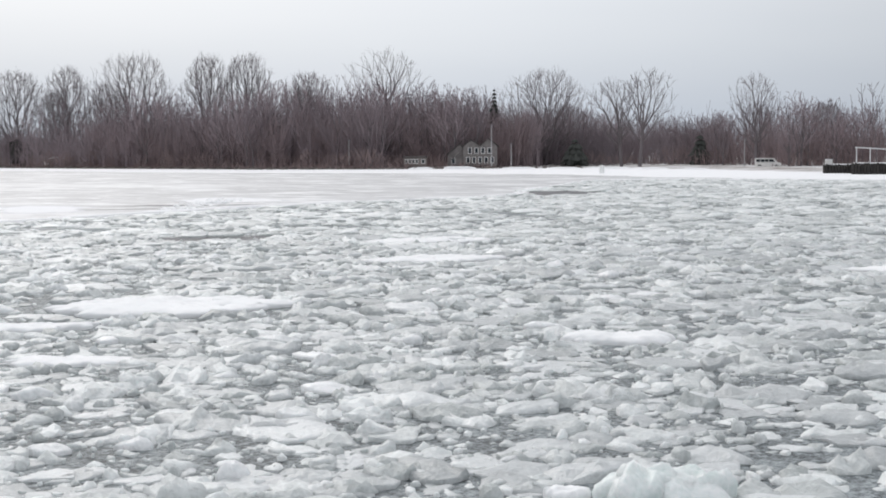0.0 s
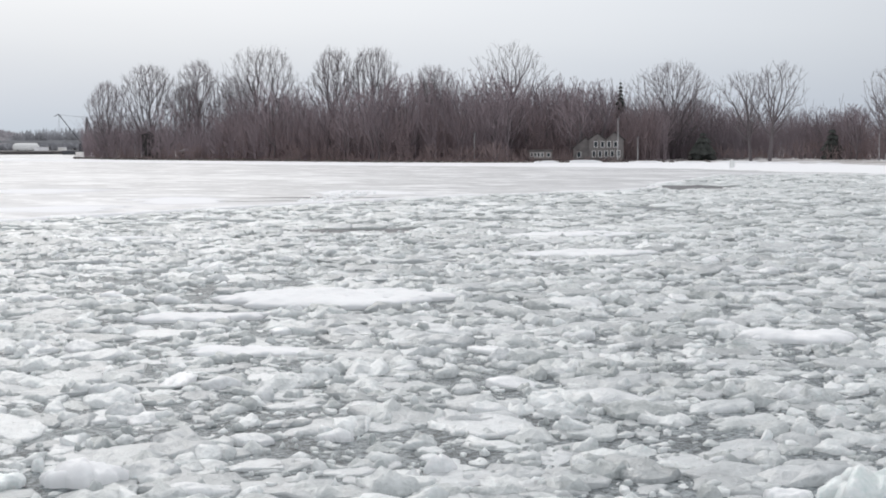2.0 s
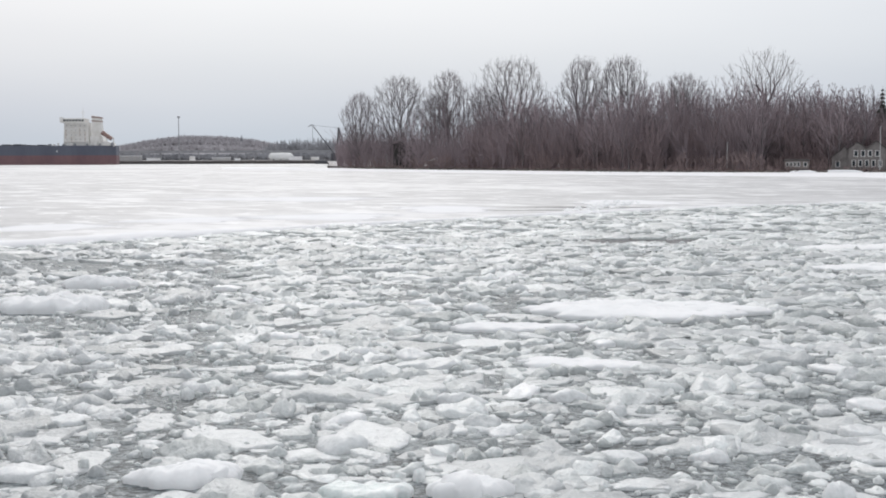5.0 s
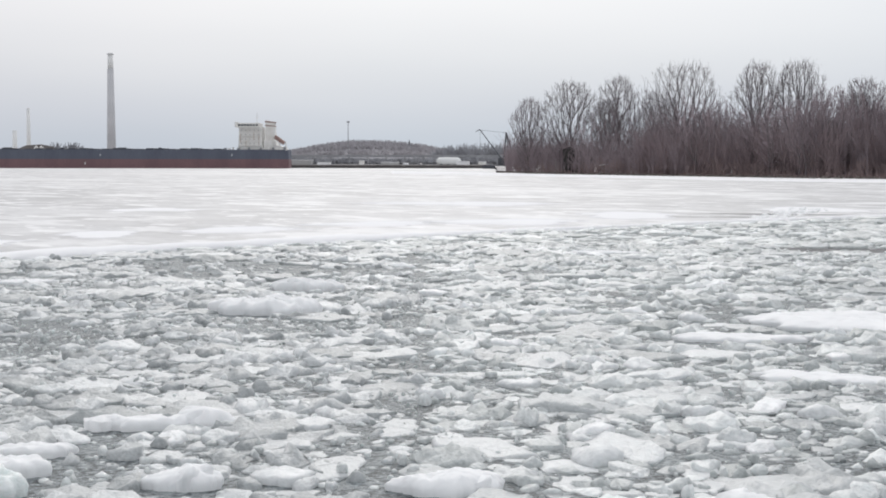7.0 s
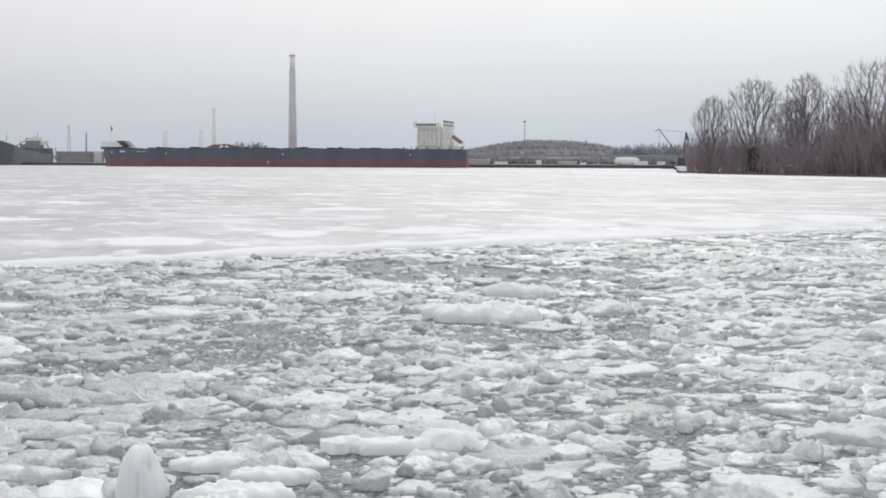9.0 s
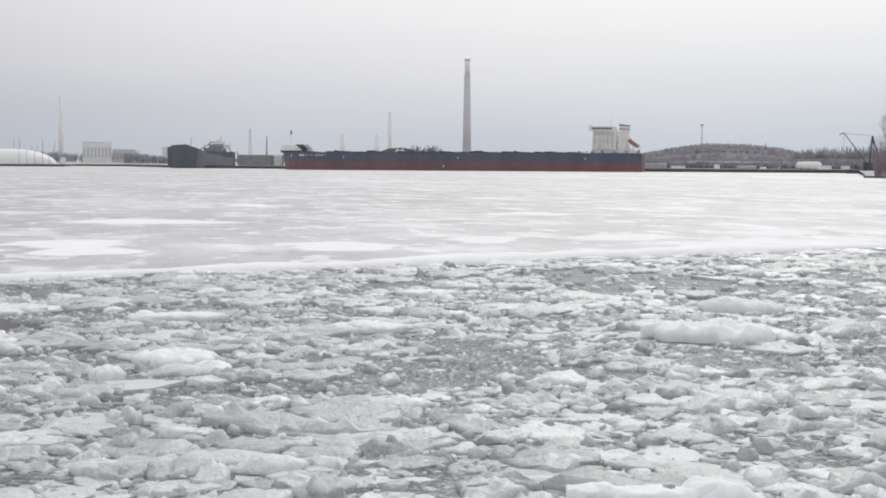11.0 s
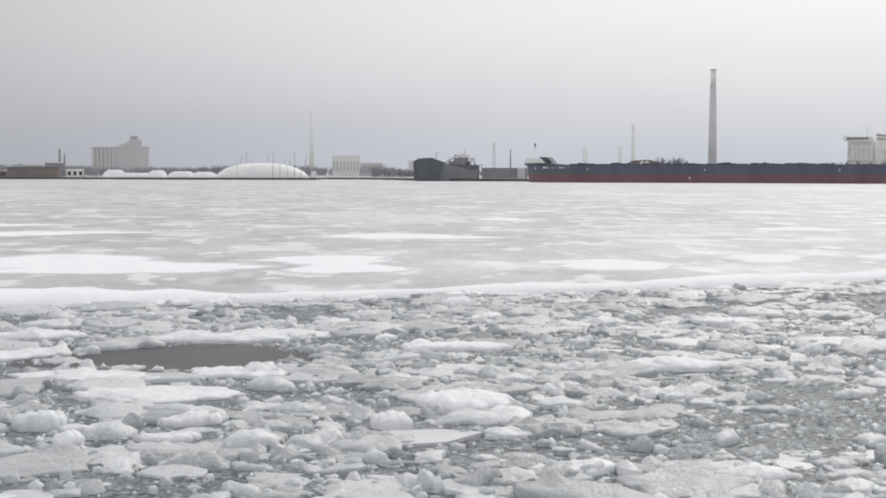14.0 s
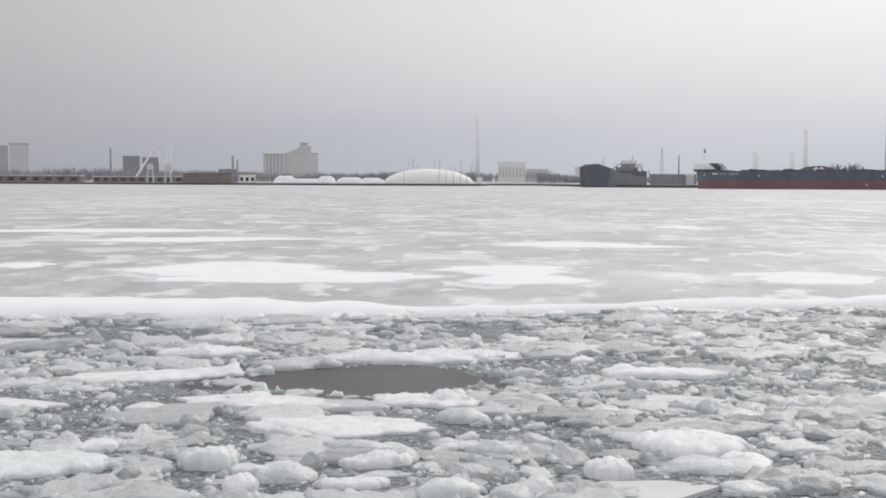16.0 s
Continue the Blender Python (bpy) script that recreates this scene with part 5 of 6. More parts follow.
tube(bm, (X0 + 21.8, -8.2, 18.6), (X0 + 27.4, -8.2, 14.6), 1.25, 1.05, 10)
part("lifeboat", bm, M["rust"], ship, "dull red free-fall lifeboat")
for u in (20.5, 24.5, 28.2):
    bm = bmesh.new()
    tube(bm, (X0 + u, -7.6, 10.5), (X0 + u, -7.6, 21.0 - (u - 20.5) * 0.75), 0.35, 0.3, 6)
    part("davit", bm, M["white"], ship)
bm = bmesh.new()
tube(bm, (X0 + 20.5, -7.6, 20.8), (X0 + 28.6, -7.6, 14.9), 0.35, 0.35, 6)
part("launch_rail", bm, M["white"], ship)
for i in range(5):
    bm = bmesh.new()
    bmesh.ops.create_icosphere(bm, subdivisions=1, radius=0.45, matrix=Matrix.Translation((X0 - 2.5 + i * 5.2, -9.6, 12.2)))
    part("deck_lamp", bm, M["cleanwhite"], ship)

rng = np.random.default_rng(58)
for i in range(16):
    bm = bmesh.new()
    box(bm, X0 - 7 + i * 2.3 + rng.uniform(-0.5, 0.5), -9.3, 10.9, rng.uniform(0.8, 1.9), 1.2, rng.uniform(0.7, 2.0), bevel=0.1)
    part("deck_winch", bm, M["white" if i % 3 else "steel"], ship)

# second laid-up ship, seen on the bow
ship2 = base("laid_up_ship", 112.0, 1062.0, 0.0, -8.0, "dark grey laid-up ship with rusty hull at the quay", "ship")
hull(ship2, 48.0, 20.0, ([-1.5, 2.0, 5.0], [5.0, 9.0, 12.4]), 1.5, ("greyhull", "greyhull"), ("hull_lower", "hull_upper"), 24)
bm = bmesh.new()
prism(bm, [(-25.5, 0.5), (-3.5, 0.5), (-1.0, 12.2), (-3.5, 14.8), (-12, 17.8), (-22, 17.2), (-26, 15.0)], 16.0, -11.5)
part("forecastle", bm, M["greyhull"], ship2, "high dark grey forecastle")
bm = bmesh.new()
prism(bm, [(-5.0, 0.5), (22.0, 0.5), (23.5, 8.4), (16.0, 8.8), (10.0, 10.6), (4.0, 11.4), (-3.0, 14.6)], 17.0, -11.6)
part("bulwark", bm, M["hazedhull"], ship2, "grey side plating paled by painted haze")
bm = bmesh.new()
prism(bm, [(-29.5, 9.0), (-25.8, 7.2), (-26.0, 16.2), (-30.6, 15.4)], 9.0, -8.0)
part("bow_flare", bm, M["cleanwhite"], ship2, "white flared bow plate")
for x, z, w, h, mt in ((9, 12.4, 16, 3.0, "steel"), (10, 15.4, 11, 2.6, "steel"), (12, 18.0, 9, 2.4, "white"), (16, 12.4, 4, 5.5, "white")):
    bm = bmesh.new()
    box(bm, x, 0, z, w, 9, h, bevel=0.2)
    part("deckhouse", bm, M[mt], ship2)
for x, z, h in ((-9, 17.5, 6.0), (4.5, 12, 8.0), (13, 20, 5.0), (20, 12, 7.0), (0.5, 12, 7.0)):
    bm = bmesh.new()
    tube(bm, (x, 0, z), (x + 0.4, 0, z + h), 0.28, 0.12, 6)
    part("mast", bm, M["steel"], ship2)
for a, b in (((2, -4, 13), (11, -4, 21)), ((20, -4, 9), (12, -4, 21)), ((5, -4, 20), (20, -4, 17)), ((24, -6, 9), (18, -6, 17)), ((-2, -5, 14), (6, -5, 19)), ((27, -3, 1), (25.5, -3, 13))):
    bm = bmesh.new()
    tube(bm, a, b, 0.4, 0.3, 6)
    part("boom", bm, M["steel"], ship2)


# ------------------------------------------------------------ port: chimneys, buildings, cranes
def chimney(x, y, z, h, r0, r1, label, cap=0.0, mat="palecon"):
    ch = base("chimney", x, y, z, None, label, "chimney", "port chimneys")
    bm = bmesh.new()
    tube(bm, (0, 0, 0), (0, 0, h - cap), r0, r1 + (r0 - r1) * cap / h, 24)
    part("shaft", bm, M[mat], ch, smooth=True)
    if cap:
        bm = bmesh.new()
        tube(bm, (0, 0, h - cap), (0, 0, h), r1 * 0.98, r1 * 0.9, 24)
        part("cap", bm, M["cleanwhite"], ch, "pale painted chimney top", smooth=True)
        bm = bmesh.new()
        tube(bm, (0, 0, h - 3), (0, 0, h - 1), r1 * 1.15, r1 * 1.15, 24)
        part("crown_ring", bm, M["palecon"], ch)
    return ch


chimney(773.5, 2539.3, 3.0, 203.0, 8.6, 5.4, "very tall tapering concrete power station chimney", 30.0, "stackcon")
# squat and slim chimneys take clean white so they fade as if in haze
chimney(511.9, 2451.9, 3, 55, 5.5, 4.5, "squat pale industrial chimney", 0, "cleanwhite")
chimney(572.7, 2438.4, 3, 55, 4.5, 3.6, "squat pale industrial chimney", 0, "cleanwhite")
chimney(618.9, 2530.1, 3, 98, 4.2, 2.8, "slim pale grey chimney", 0, "cleanwhite")
chimney(19.8, 2214.3, 3, 103, 4.2, 2.4, "slim pale grey chimney", 0, "cleanwhite")
chimney(-500.2, 1951.7, 3, 47, 1.4, 1.2, "thin dark steel chimney", 0, "steel")
chimney(-333.5, 1987.0, 3, 38, 1.8, 1.4, "thin dark steel chimney", 0, "steel")
chimney(-327.0, 1988.0, 3, 31, 1.5, 1.2, "thin dark steel chimney", 0, "steel")


def block(name, x0, y0, x1, y1, z0, z1, deep, mat, label, cat="building", cols=0, rows=0, roof="snow", glass="darkglass", group=""):
    """A building whose front runs between two points seen from the lake."""
    b = base(name, (x0 + x1) / 2, (y0 + y1) / 2, z0, math.degrees(math.atan2(y1 - y0, x1 - x0)), label, cat, group)
    w, h = math.hypot(x1 - x0, y1 - y0), z1 - z0
    bm = bmesh.new()
    box(bm, 0, deep / 2, 0, w, deep, h)
    part("wall", bm, M[mat], b)
    bm = bmesh.new()
    box(bm, 0, deep / 2, h, w + 0.6, deep + 0.6, max(0.5, h * 0.04))
    part("roof", bm, M[roof], b)
    for i in range(cols):
        for j in range(rows):
            bm = bmesh.new()
            box(bm, -w / 2 + (i + 0.5) * w / cols, -0.1, (j + 0.25) * h / rows, w / cols * 0.5, 0.4, h / rows * 0.5)
            part("window", bm, M[glass], b)
    return b


silo = block("grain_silo", -319.4, 2191.6, -285.0, 2196.3, 3, 46, 30, "brick", "old concrete grain silos", "silo", 0, 0, "concrete")
for i in range(6):
    bm = bmesh.new()
    tube(bm, (-14.4 + i * 5.8, 0, 0), (-14.4 + i * 5.8, 0, 43), 2.9, 2.9, 14)
    part("silo_tube", bm, M["palecon"], silo)
mill = block("mill_tower", -285.0, 2196.3, -233.7, 2202.3, 3, 47, 34, "palecon", "stepped concrete mill beside grain silos", "mill", 0, 0, "concrete")
bm = bmesh.new()
prism(bm, [(-24, 43.0), (15, 43.0), (15, 55), (12, 58), (-2, 58), (-8, 52), (-20, 48)], 30, -0.5)
part("upper_storey", bm, M["palecon"], mill)
bm = bmesh.new()
box(bm, 3, 12, 58, 10, 10, 4.5)
box(bm, 6, 12, 60, 9, 6, 2.0)
part("roof_house", bm, M["concrete"], mill)
block("grey_tower_block", -829.0, 2374.1, -790.0, 2388.0, 3, 62, 40, "concrete", "broad grey tower block far off", "tower block", 0, 0, "concrete")
block("grey_tower_block", -788.0, 2389.0, -756.6, 2398.2, 3, 66, 40, "palecon", "pale grey tower block far off", "tower block", 0, 0, "concrete")
block("dark_block", -556.0, 2247.0, -530.0, 2253.0, 3, 43, 30, "steel", "dark grey block behind the port", "building", 0, 0, "steel")
block("dark_block", -526.0, 2254.0, -500.0, 2260.0, 3, 41, 30, "steel", "dark grey block behind the port", "building", 0, 0, "steel")
block("flat_shed", -284.6, 1487.8, -268.0, 1490.6, 2.3, 14.5, 20, "concrete", "grey flat-roofed port shed", "shed", 4, 2, "snow", "steel")
block("flat_shed", -266.0, 1491.0, -247.0, 1494.2, 2.3, 17.0, 20, "steel", "dark flat-roofed port shed", "shed", 4, 2, "snow", "steel")
block("flat_shed", -246.0, 1494.3, -226.0, 1497.7, 2.3, 14.0, 20, "concrete", "grey flat-roofed port shed", "shed", 5, 2, "snow", "steel")
block("white_hut", -236.4, 1445.6, -219.7, 1448.2, 2.2, 9.8, 8, "white", "small white quayside hut", "hut", 3, 1)
block("brown_quay_shed", -293.0, 1437.0, -243.0, 1439.0, 2.2, 11.4, 12, "brick", "broad brown quayside shed with a flat roof", "shed", 0, 0, "roof")
block("long_brown_shed", -420.0, 1560.0, -300.0, 1475.0, 2.3, 8.5, 14, "brick", "long low brown quayside shed", "shed", 10, 1, "snow", "roof")
block("long_brown_shed", -620.0, 1600.0, -440.0, 1580.0, 2.3, 9.5, 14, "brick", "long low brown quayside shed", "shed", 12, 1, "snow", "roof")
block("white_warehouse", 42.1, 1813.9, 78.1, 1812.6, 4, 29.4, 25, "cleanwhite", "white ribbed warehouse block", "warehouse", 8, 1, "cleanwhite", "palecon")
block("ribbed_warehouse", 79.0, 1812.4, 107.5, 1811.0, 4, 20.6, 25, "palecon", "grey ribbed lower warehouse", "warehouse", 7, 1, "snow", "concrete")
block("grey_wall_shed", 141.6, 1084.7, 176.5, 1079.4, 2.0, 10.0, 12, "steel", "long grey blank shed behind the quay", "shed", 0, 0, "concrete")
block("pale_tank_house", 168.0, 1076.0, 174.0, 1075.0, 2.0, 9.6, 5, "palecon", "small pale concrete tank house", "building")

shed = base("arched_shed", 241.5, 976.0, 2.0, None, "dark round-roofed shed behind the freighter", "shed")
bm = bmesh.new()
prism(bm, [(-13, 0), (16, 0), (16, 10.0), (11, 12.6), (4, 13.9), (-6, 13.2), (-11, 11.2), (-13, 9)], 20, 0)
part("wall", bm, M["siding"], shed)
for u in (0.5, 4.0):
    bm = bmesh.new()
    prism(bm, [(u - 1.6, 8.6), (u + 1.6, 8.6), (u + 1.6, 11.6), (u, 13.4), (u - 1.6, 11.6)], 0.5, -0.4)
    part("door", bm, M["white"], shed, "white arched door")

# white air dome with flood poles
dome = base("sports_dome", -36.9, 1365.0, 2.0, None, "white inflated sports dome on the quay", "dome")
verts, faces = [], []
A, Bq = 24, 12
for i in range(A + 1):
    u = -1 + 2 * i / A
    for j in range(Bq + 1):
        t = math.pi * j / Bq
        prof = max(0.0, 1 - abs(u) ** 2.4) ** 0.62
        verts.append((46 * u, 25 - 25 * math.cos(t) * (0.5 + 0.5 * prof), 14.6 * prof * math.sin(t) ** 0.75))
for i in range(A):
    for j in range(Bq):
        a = i * (Bq + 1) + j
        faces.append((a, a + 1, a + Bq + 2, a + Bq + 1))
mesh_object("skin", verts, faces, M["cleanwhite"], dome, smooth=True)
for i, u in enumerate((-24, 10, 17, 24, 31, 37)):
    bm = bmesh.new()
    tube(bm, (u, -12, -0.3), (u, -12, 15.5 - abs(u) * 0.1), 0.25, 0.2, 6)
    part("flood_pole", bm, M["steel"], dome)
bm = bmesh.new()
box(bm, 50, 2, 0, 5, 5, 6.5, bevel=0.3)
part("entrance", bm, M["cleanwhite"], dome)
for i in range(10):
    rk = base("boat_mast", -62 + i * 7.2, 1412.0, 2.2, None, "thin bare leaning boat mast behind the dome", "mast", "boat masts")
    bm = bmesh.new()
    hh = 17 + 5 * math.sin(i * 1.7) + 4
    tube(bm, (0, 0, 0), (1.2 + 3.0 * math.sin(i * 2.1 + 1), 0, hh), 0.4, 0.22, 5)
    part("pole", bm, M["steel"], rk)
for i, (x, y, w, h) in enumerate(((-141.3, 1407.6, 13, 7), (-118, 1406, 17, 6), (-96, 1402, 16, 5.5), (-185, 1425, 16, 7.5), (-168, 1424, 30, 4.5))):
    v, f = blob(0, 0, w * 1.6, 18, 0, 0.0, h, 210 + i, 24)
    ob = mesh_object("snow_mound", v, f, M["snow"], smooth=True)
    ob.matrix_basis = pose(x, y, 2.1)
    tagged(ob, "white heap of snow on the quay", "heap", "quay heaps")

# pale luffing cranes
for x, y, dx in ((-325.0, 1428.5, 1), (-307.5, 1432.0, 0)):
    cr = base("quay_crane", x, y, 2.2, None, "pale grey luffing crane on the quay", "crane", "quay cranes")
    bm = bmesh.new()
    for u in (-3.2, 3.2):
        tube(bm, (u, 0, 0), (u * 0.4, 0, 20), 0.9, 0.7, 6)
    box(bm, 0, 0, 13, 7, 6, 5, bevel=0.4)
    part("tower", bm, M["palecon"], cr)
    bm = bmesh.new()
    if dx:
        tube(bm, (-14, 0, 6), (8, 0, 42), 1.1, 0.7, 6)
        tube(bm, (8, 0, 42), (9, 0, 20), 0.5, 0.5, 6)
    else:
        tube(bm, (-4, 0, 18), (2.5, 0, 43), 1.2, 0.9, 6)
        tube(bm, (3, 0, 10), (3.2, 0, 41), 0.9, 0.7, 6)
        box(bm, 1.6, 0, 41.5, 5, 2, 1.6)
    part("jib", bm, M["cleanwhite"], cr)

# lattice mast and pole behind the second ship
for x, y, h, w, mt, lab in ((167.6, 1202.2, 31.5, 3.0, "palecon", "pale lattice mast behind the quay"), (166.4, 1101.3, 23.5, 0.9, "steel", "dark pole with a bracket behind the quay")):
    lm = base("lattice_mast", x, y, 2.2, None, lab, "mast")
    bm = bmesh.new()
    for sx in (-1, 1):
        tube(bm, (sx * w / 2, 0, 0), (sx * w / 9, 0, h), 0.35, 0.25, 5)
    for k in range(6):
        z0, z1 = h * k / 6, h * (k + 1) / 6
        g0, g1 = w / 2 - (w / 2 - w / 9) * k / 6, w / 2 - (w / 2 - w / 9) * (k + 1) / 6
        tube(bm, (-g0, 0, z0), (g1, 0, z1), 0.2, 0.2, 4)
    part("frame", bm, M[mt], lm)

# elevated conveyor along the far pier
conv = base("conveyor", 421.5, 782.2, 2.0, math.degrees(math.atan2(741.3 - 823.1, 476.0 - 366.9)), "long dark elevated conveyor on thin legs", "conveyor")
bm = bmesh.new()
box(bm, 0, 0, 4.9, 142, 3, 1.5)
part("gallery", bm, M["steel"], conv)
for i in range(12):
    bm = bmesh.new()
    box(bm, -66 + i * 12, 0, 0, 0.7, 1.4, 4.9)
    part("leg", bm, M["steel"], conv)
tank = base("storage_tank", 441.8, 749.5, 1.9, math.degrees(math.atan2(-9.5, 12.2)), "white horizontal storage tank on the pier", "tank")
bm = bmesh.new()
bmesh.ops.create_uvsphere(bm, u_segments=20, v_segments=12, radius=1, matrix=pose(0, 0, 2.5, 0, 90, 0) @ Matrix.Diagonal((2.4, 2.4, 2.6, 1)))
for v in bm.verts:
    v.co.x += 5.2 if v.co.x > 0.01 else -5.2 if v.co.x < -0.01 else 0
part("shell", bm, M["cleanwhite"], tank, smooth=True)
for u in (-4.5, 0, 4.5):
    bm = bmesh.new()
    box(bm, u, 0, -0.1, 0.8, 3.6, 1.3)
    part("cradle", bm, M["steel"], tank)
for i, (u, w, h, mt) in enumerate(((-62, 26, 3.0, "concrete"), (-44, 10, 1.6, "snow"), (-20, 3.5, 2.6, "white"), (-2, 14, 1.7, "concrete"), (8, 4, 1.2, "snow"), (44, 10, 2.2, "snow"), (56, 6, 2.0, "white"))):
    c, s = math.cos(radians(-37)), math.sin(radians(-37))
    hut2 = base("pier_hut", 410 + u * c, 764 + u * s, 1.9, -37, "small pale hut or snowy stack on the pier", "hut", "pier huts")
    bm = bmesh.new()
    box(bm, 0, 0, 0, w * 0.8, 4, h, bevel=0.2)
    part("body", bm, M[mt], hut2)
    bm = bmesh.new()
    box(bm, 0, 0, h, w * 0.82, 4.2, 0.35)
    part("roof", bm, M["snow"], hut2)

# crane barge by the point
cb = base("crane_barge", 432.6, 674.1, 0.0, None, "dark crane barge with a raised lattice boom", "crane barge")
bm = bmesh.new()
box(bm, 6, 0, -0.3, 34, 12, 2.6, bevel=0.3)
part("barge_hull", bm, M["darksteel"], cb)
bm = bmesh.new()
box(bm, 1, 0, 2.3, 6, 6, 4.0, bevel=0.2)
part("cab", bm, M["darksteel"], cb)
bm = bmesh.new()
for dz in (-0.6, 0.6):
    tube(bm, (0.5, dz, 5.0), (-12.6, dz * 0.5, 22.6), 0.35, 0.25, 5)
for k in range(9):
    f0, f1 = k / 9, (k + 1) / 9
    tube(bm, (0.5 - 13.1 * f0, -0.6, 5 + 17.6 * f0), (0.5 - 13.1 * f1, 0.6, 5 + 17.6 * f1), 0.18, 0.18, 4)
tube(bm, (-12.6, 0, 22.6), (-15.0, 0, 21.4), 0.3, 0.2, 5)
part("boom", bm, M["darksteel"], cb)
bm = bmesh.new()
tube(bm, (1.0, 0, 2.3), (2.6, 0, 21.0), 0.55, 0.4, 6)
tube(bm, (8.0, 0, 2.3), (2.7, 0, 20.8), 0.45, 0.35, 6)
tube(bm, (4.8, 0, 2.3), (2.6, 0, 20.8), 0.3, 0.25, 6)
part("a_frame", bm, M["darksteel"], cb)
bm = bmesh.new()
tube(bm, (2.6, 0, 20.8), (-12.6, 0, 22.3), 0.07, 0.07, 4)
tube(bm, (-12.4, 0, 22.3), (-12.4, 0, 10.0), 0.07, 0.07, 4)
part("cable", bm, M["darksteel"], cb)

floodmast = base("light_mast", 668.7, 1344.0, 3.0, None, "very tall thin light mast on the far shore", "mast")
bm = bmesh.new()
tube(bm, (0, 0, 0), (0, 0, 44), 0.55, 0.4, 6)
part("pole", bm, M["steel"], floodmast)
bm = bmesh.new()
box(bm, 0, 0, 43.5, 3.2, 1.0, 1.6)
part("lamp_head", bm, M["steel"], floodmast)


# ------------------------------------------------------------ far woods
def far_woods(name, points, tops, base_z, seed, label, deep=60.0, step=2.2, rise=None, mat="hazyfarwood"):
    """A belt of bare woods far off: thousands of upright twig fans along a line."""
    rng = np.random.default_rng(seed)
    segs = []
    for (x0, y0, h0), (x1, y1, h1) in zip([(*p, h) for p, h in zip(points, tops)], [(*p, h) for p, h in zip(points[1:], tops[1:])]):
        n = int(1.7 * math.hypot(x1 - x0, y1 - y0) / step)
        for i in range(n):
            f = rng.uniform()
            h = (h0 + (h1 - h0) * f) * rng.uniform(0.72, 1.05)
            d = rng.uniform(0, deep)
            x, y = x0 + (x1 - x0) * f, y0 + (y1 - y0) * f
            k = 1 + d / math.hypot(x, y)
            p = np.array([x * k, y * k, base_z + (0.0 if rise is None else float(np.interp(x, [q[0] for q in points], rise)))])
            t = p + np.array([rng.normal(0, 0.6), rng.normal(0, 0.6), h * 0.45])
            segs.append((p, t, 0.5, 0.35))
            for _ in range(7):
                e = t + np.array([rng.normal(0, 0.16 * h + 0.5), rng.normal(0, 0.16 * h + 0.5), h * rng.uniform(0.15, 0.55)])
                segs.append((p + (t - p) * rng.uniform(0.3, 1.0), e, 0.45, 0.22))
    P, F = stick_arrays(segs, 3, 0.2)
    return tagged(tri_mesh(name, P, F, M[mat], False), label, "woods", kind="stuff")


def mound(name, points, tops, deep, material, label, seed):
    verts, faces = [], []
    rng = np.random.default_rng(seed)
    line = []
    for (x0, y0, h0), (x1, y1, h1) in zip([(*p, h) for p, h in zip(points, tops)], [(*p, h) for p, h in zip(points[1:], tops[1:])]):
        for i in range(10):
            f = i / 10
            line.append((x0 + (x1 - x0) * f, y0 + (y1 - y0) * f, (h0 + (h1 - h0) * f)))
    for x, y, h in line:
        d = math.hypot(x, y)
        for off, g in ((-deep, 0.0), (-deep * 0.6, 0.55), (-deep * 0.2, 0.9), (deep * 0.3, 1.0), (deep, 0.0)):
            k = (d + off) / d
            verts.append((x * k, y * k, 2 + max(0.0, h * g + (rng.normal(0, 0.5) if g else 0))))
    for i in range(len(line) - 1):
        for j in range(4):
            faces.append((i * 5 + j, i * 5 + j + 1, i * 5 + 6 + j, i * 5 + 5 + j))
    return tagged(mesh_object(name, verts, faces, M[material], smooth=True), label, "hill", kind="structure")


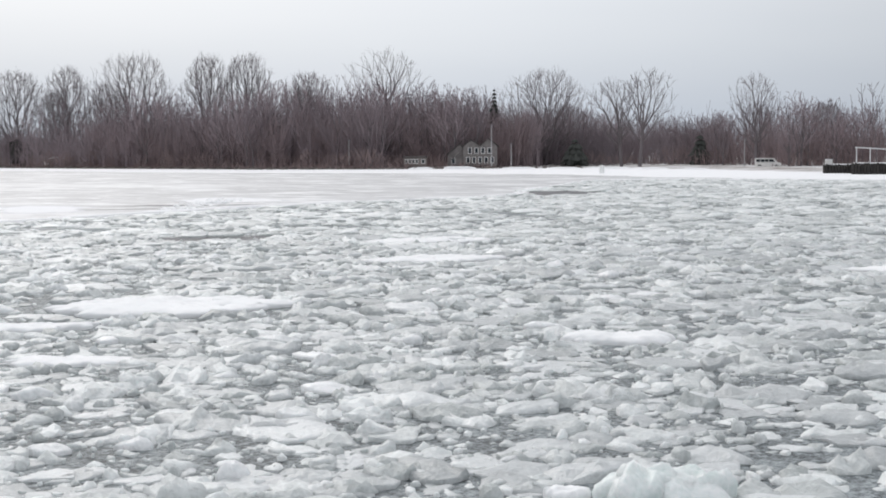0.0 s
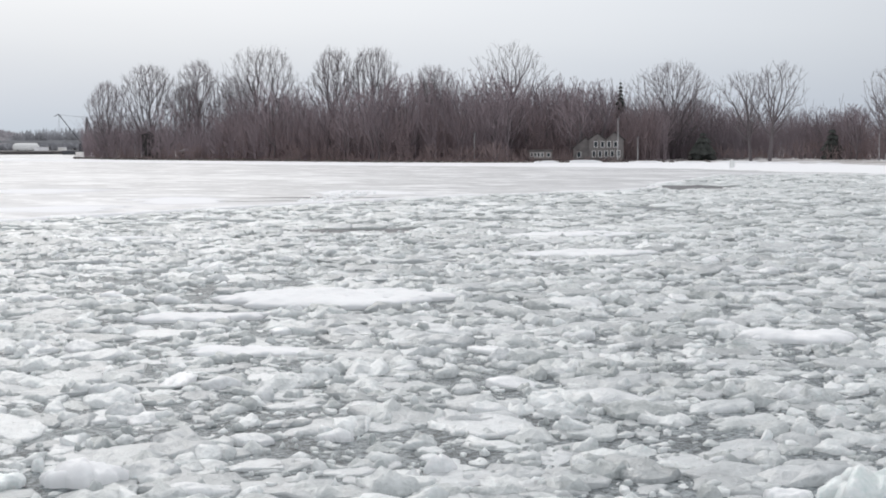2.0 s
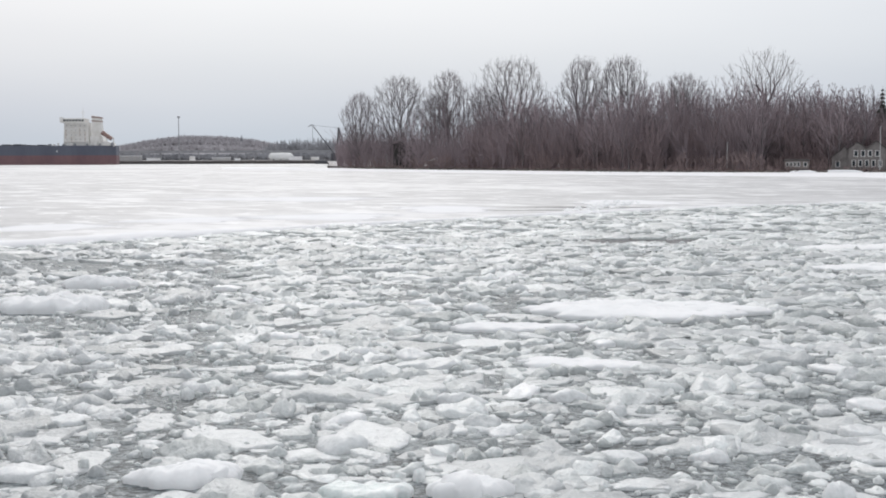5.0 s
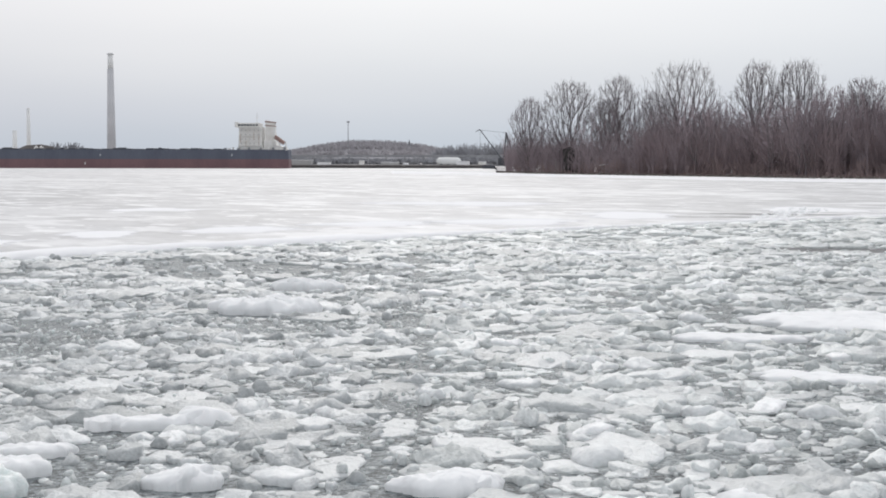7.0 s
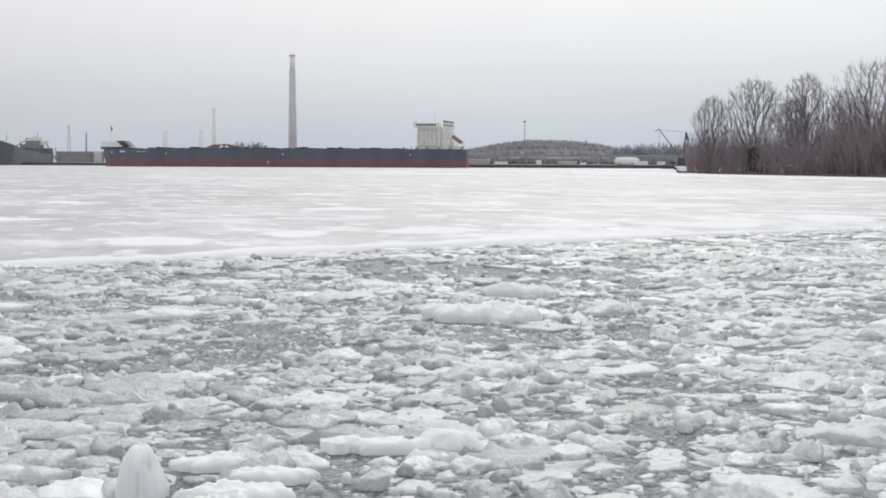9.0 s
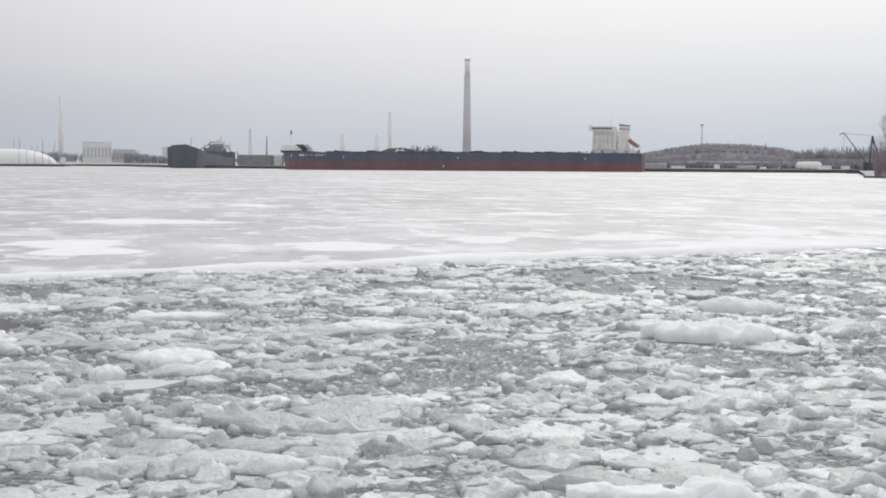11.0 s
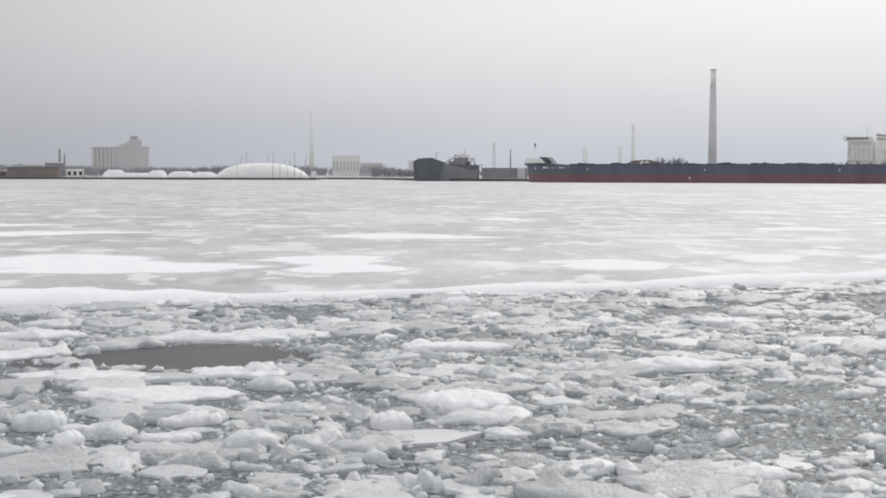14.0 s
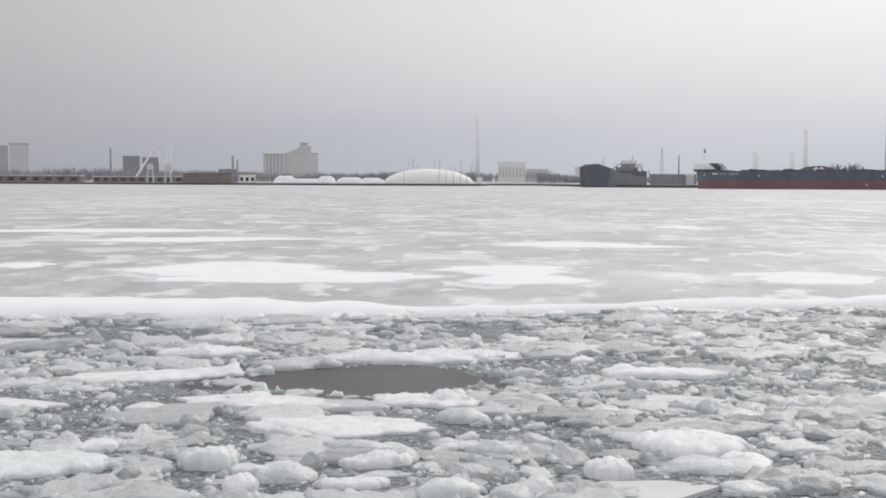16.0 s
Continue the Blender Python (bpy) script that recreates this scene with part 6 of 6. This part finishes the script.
HILL = [(610, 1480), (658, 1460), (690, 1446), (718, 1431), (745, 1418), (766, 1406), (790, 1393), (812, 1380), (850, 1360)]
HTOP = [8, 16, 22.5, 27, 26.5, 25, 21.5, 16, 7]
# mound and its woods share the haze-paled hill colour
mound("ground_hill", HILL, [h * 0.80 for h in HTOP], 60, "hazyhillwood", "low grey wooded hill far off", 5)
for k, (off, g) in enumerate(((-46, 0.36), (-28, 0.60), (-8, 0.76), (16, 0.78))):
    slope = [(x * (1 + off / math.hypot(x, y)), y * (1 + off / math.hypot(x, y))) for x, y in HILL]
    far_woods("hill_woods", slope, [4.5 + h * 0.16 for h in HTOP], 1.0, 60 + k, "bare purple-grey woods on the far hill", 14, 1.2, [h * g for h in HTOP], "hazyhillwood")
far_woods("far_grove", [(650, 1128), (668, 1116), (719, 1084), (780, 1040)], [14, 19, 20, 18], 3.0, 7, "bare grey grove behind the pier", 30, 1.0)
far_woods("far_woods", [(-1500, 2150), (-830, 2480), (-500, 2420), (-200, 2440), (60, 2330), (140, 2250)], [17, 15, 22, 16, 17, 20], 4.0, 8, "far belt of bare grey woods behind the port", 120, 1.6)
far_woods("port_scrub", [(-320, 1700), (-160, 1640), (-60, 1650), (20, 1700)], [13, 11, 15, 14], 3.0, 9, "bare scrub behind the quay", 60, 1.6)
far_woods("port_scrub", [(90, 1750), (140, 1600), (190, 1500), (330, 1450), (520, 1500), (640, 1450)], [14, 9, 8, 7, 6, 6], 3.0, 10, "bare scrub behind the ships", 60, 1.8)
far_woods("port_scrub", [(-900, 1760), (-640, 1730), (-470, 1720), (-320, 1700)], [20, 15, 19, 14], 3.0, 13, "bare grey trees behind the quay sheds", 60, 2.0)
far_woods("shed_trees", [(258, 992), (276, 985)], [17, 15], 2.0, 11, "bare tree clump behind the freighter", 8, 0.6)
far_woods("pier_scrub", [(375, 862), (430, 822), (490, 778), (580, 712)], [5.5, 4.5, 5.5, 5.0], 2.0, 12, "grey scrub behind the pier conveyor", 25, 0.35)
# dark tree given the haze-greyed woods colour in place of needles
spruce(771.0, 1391.8, 15.0, 15.5, 9.0, 66, "single dark tree on the far hill", "hazyfarwood")
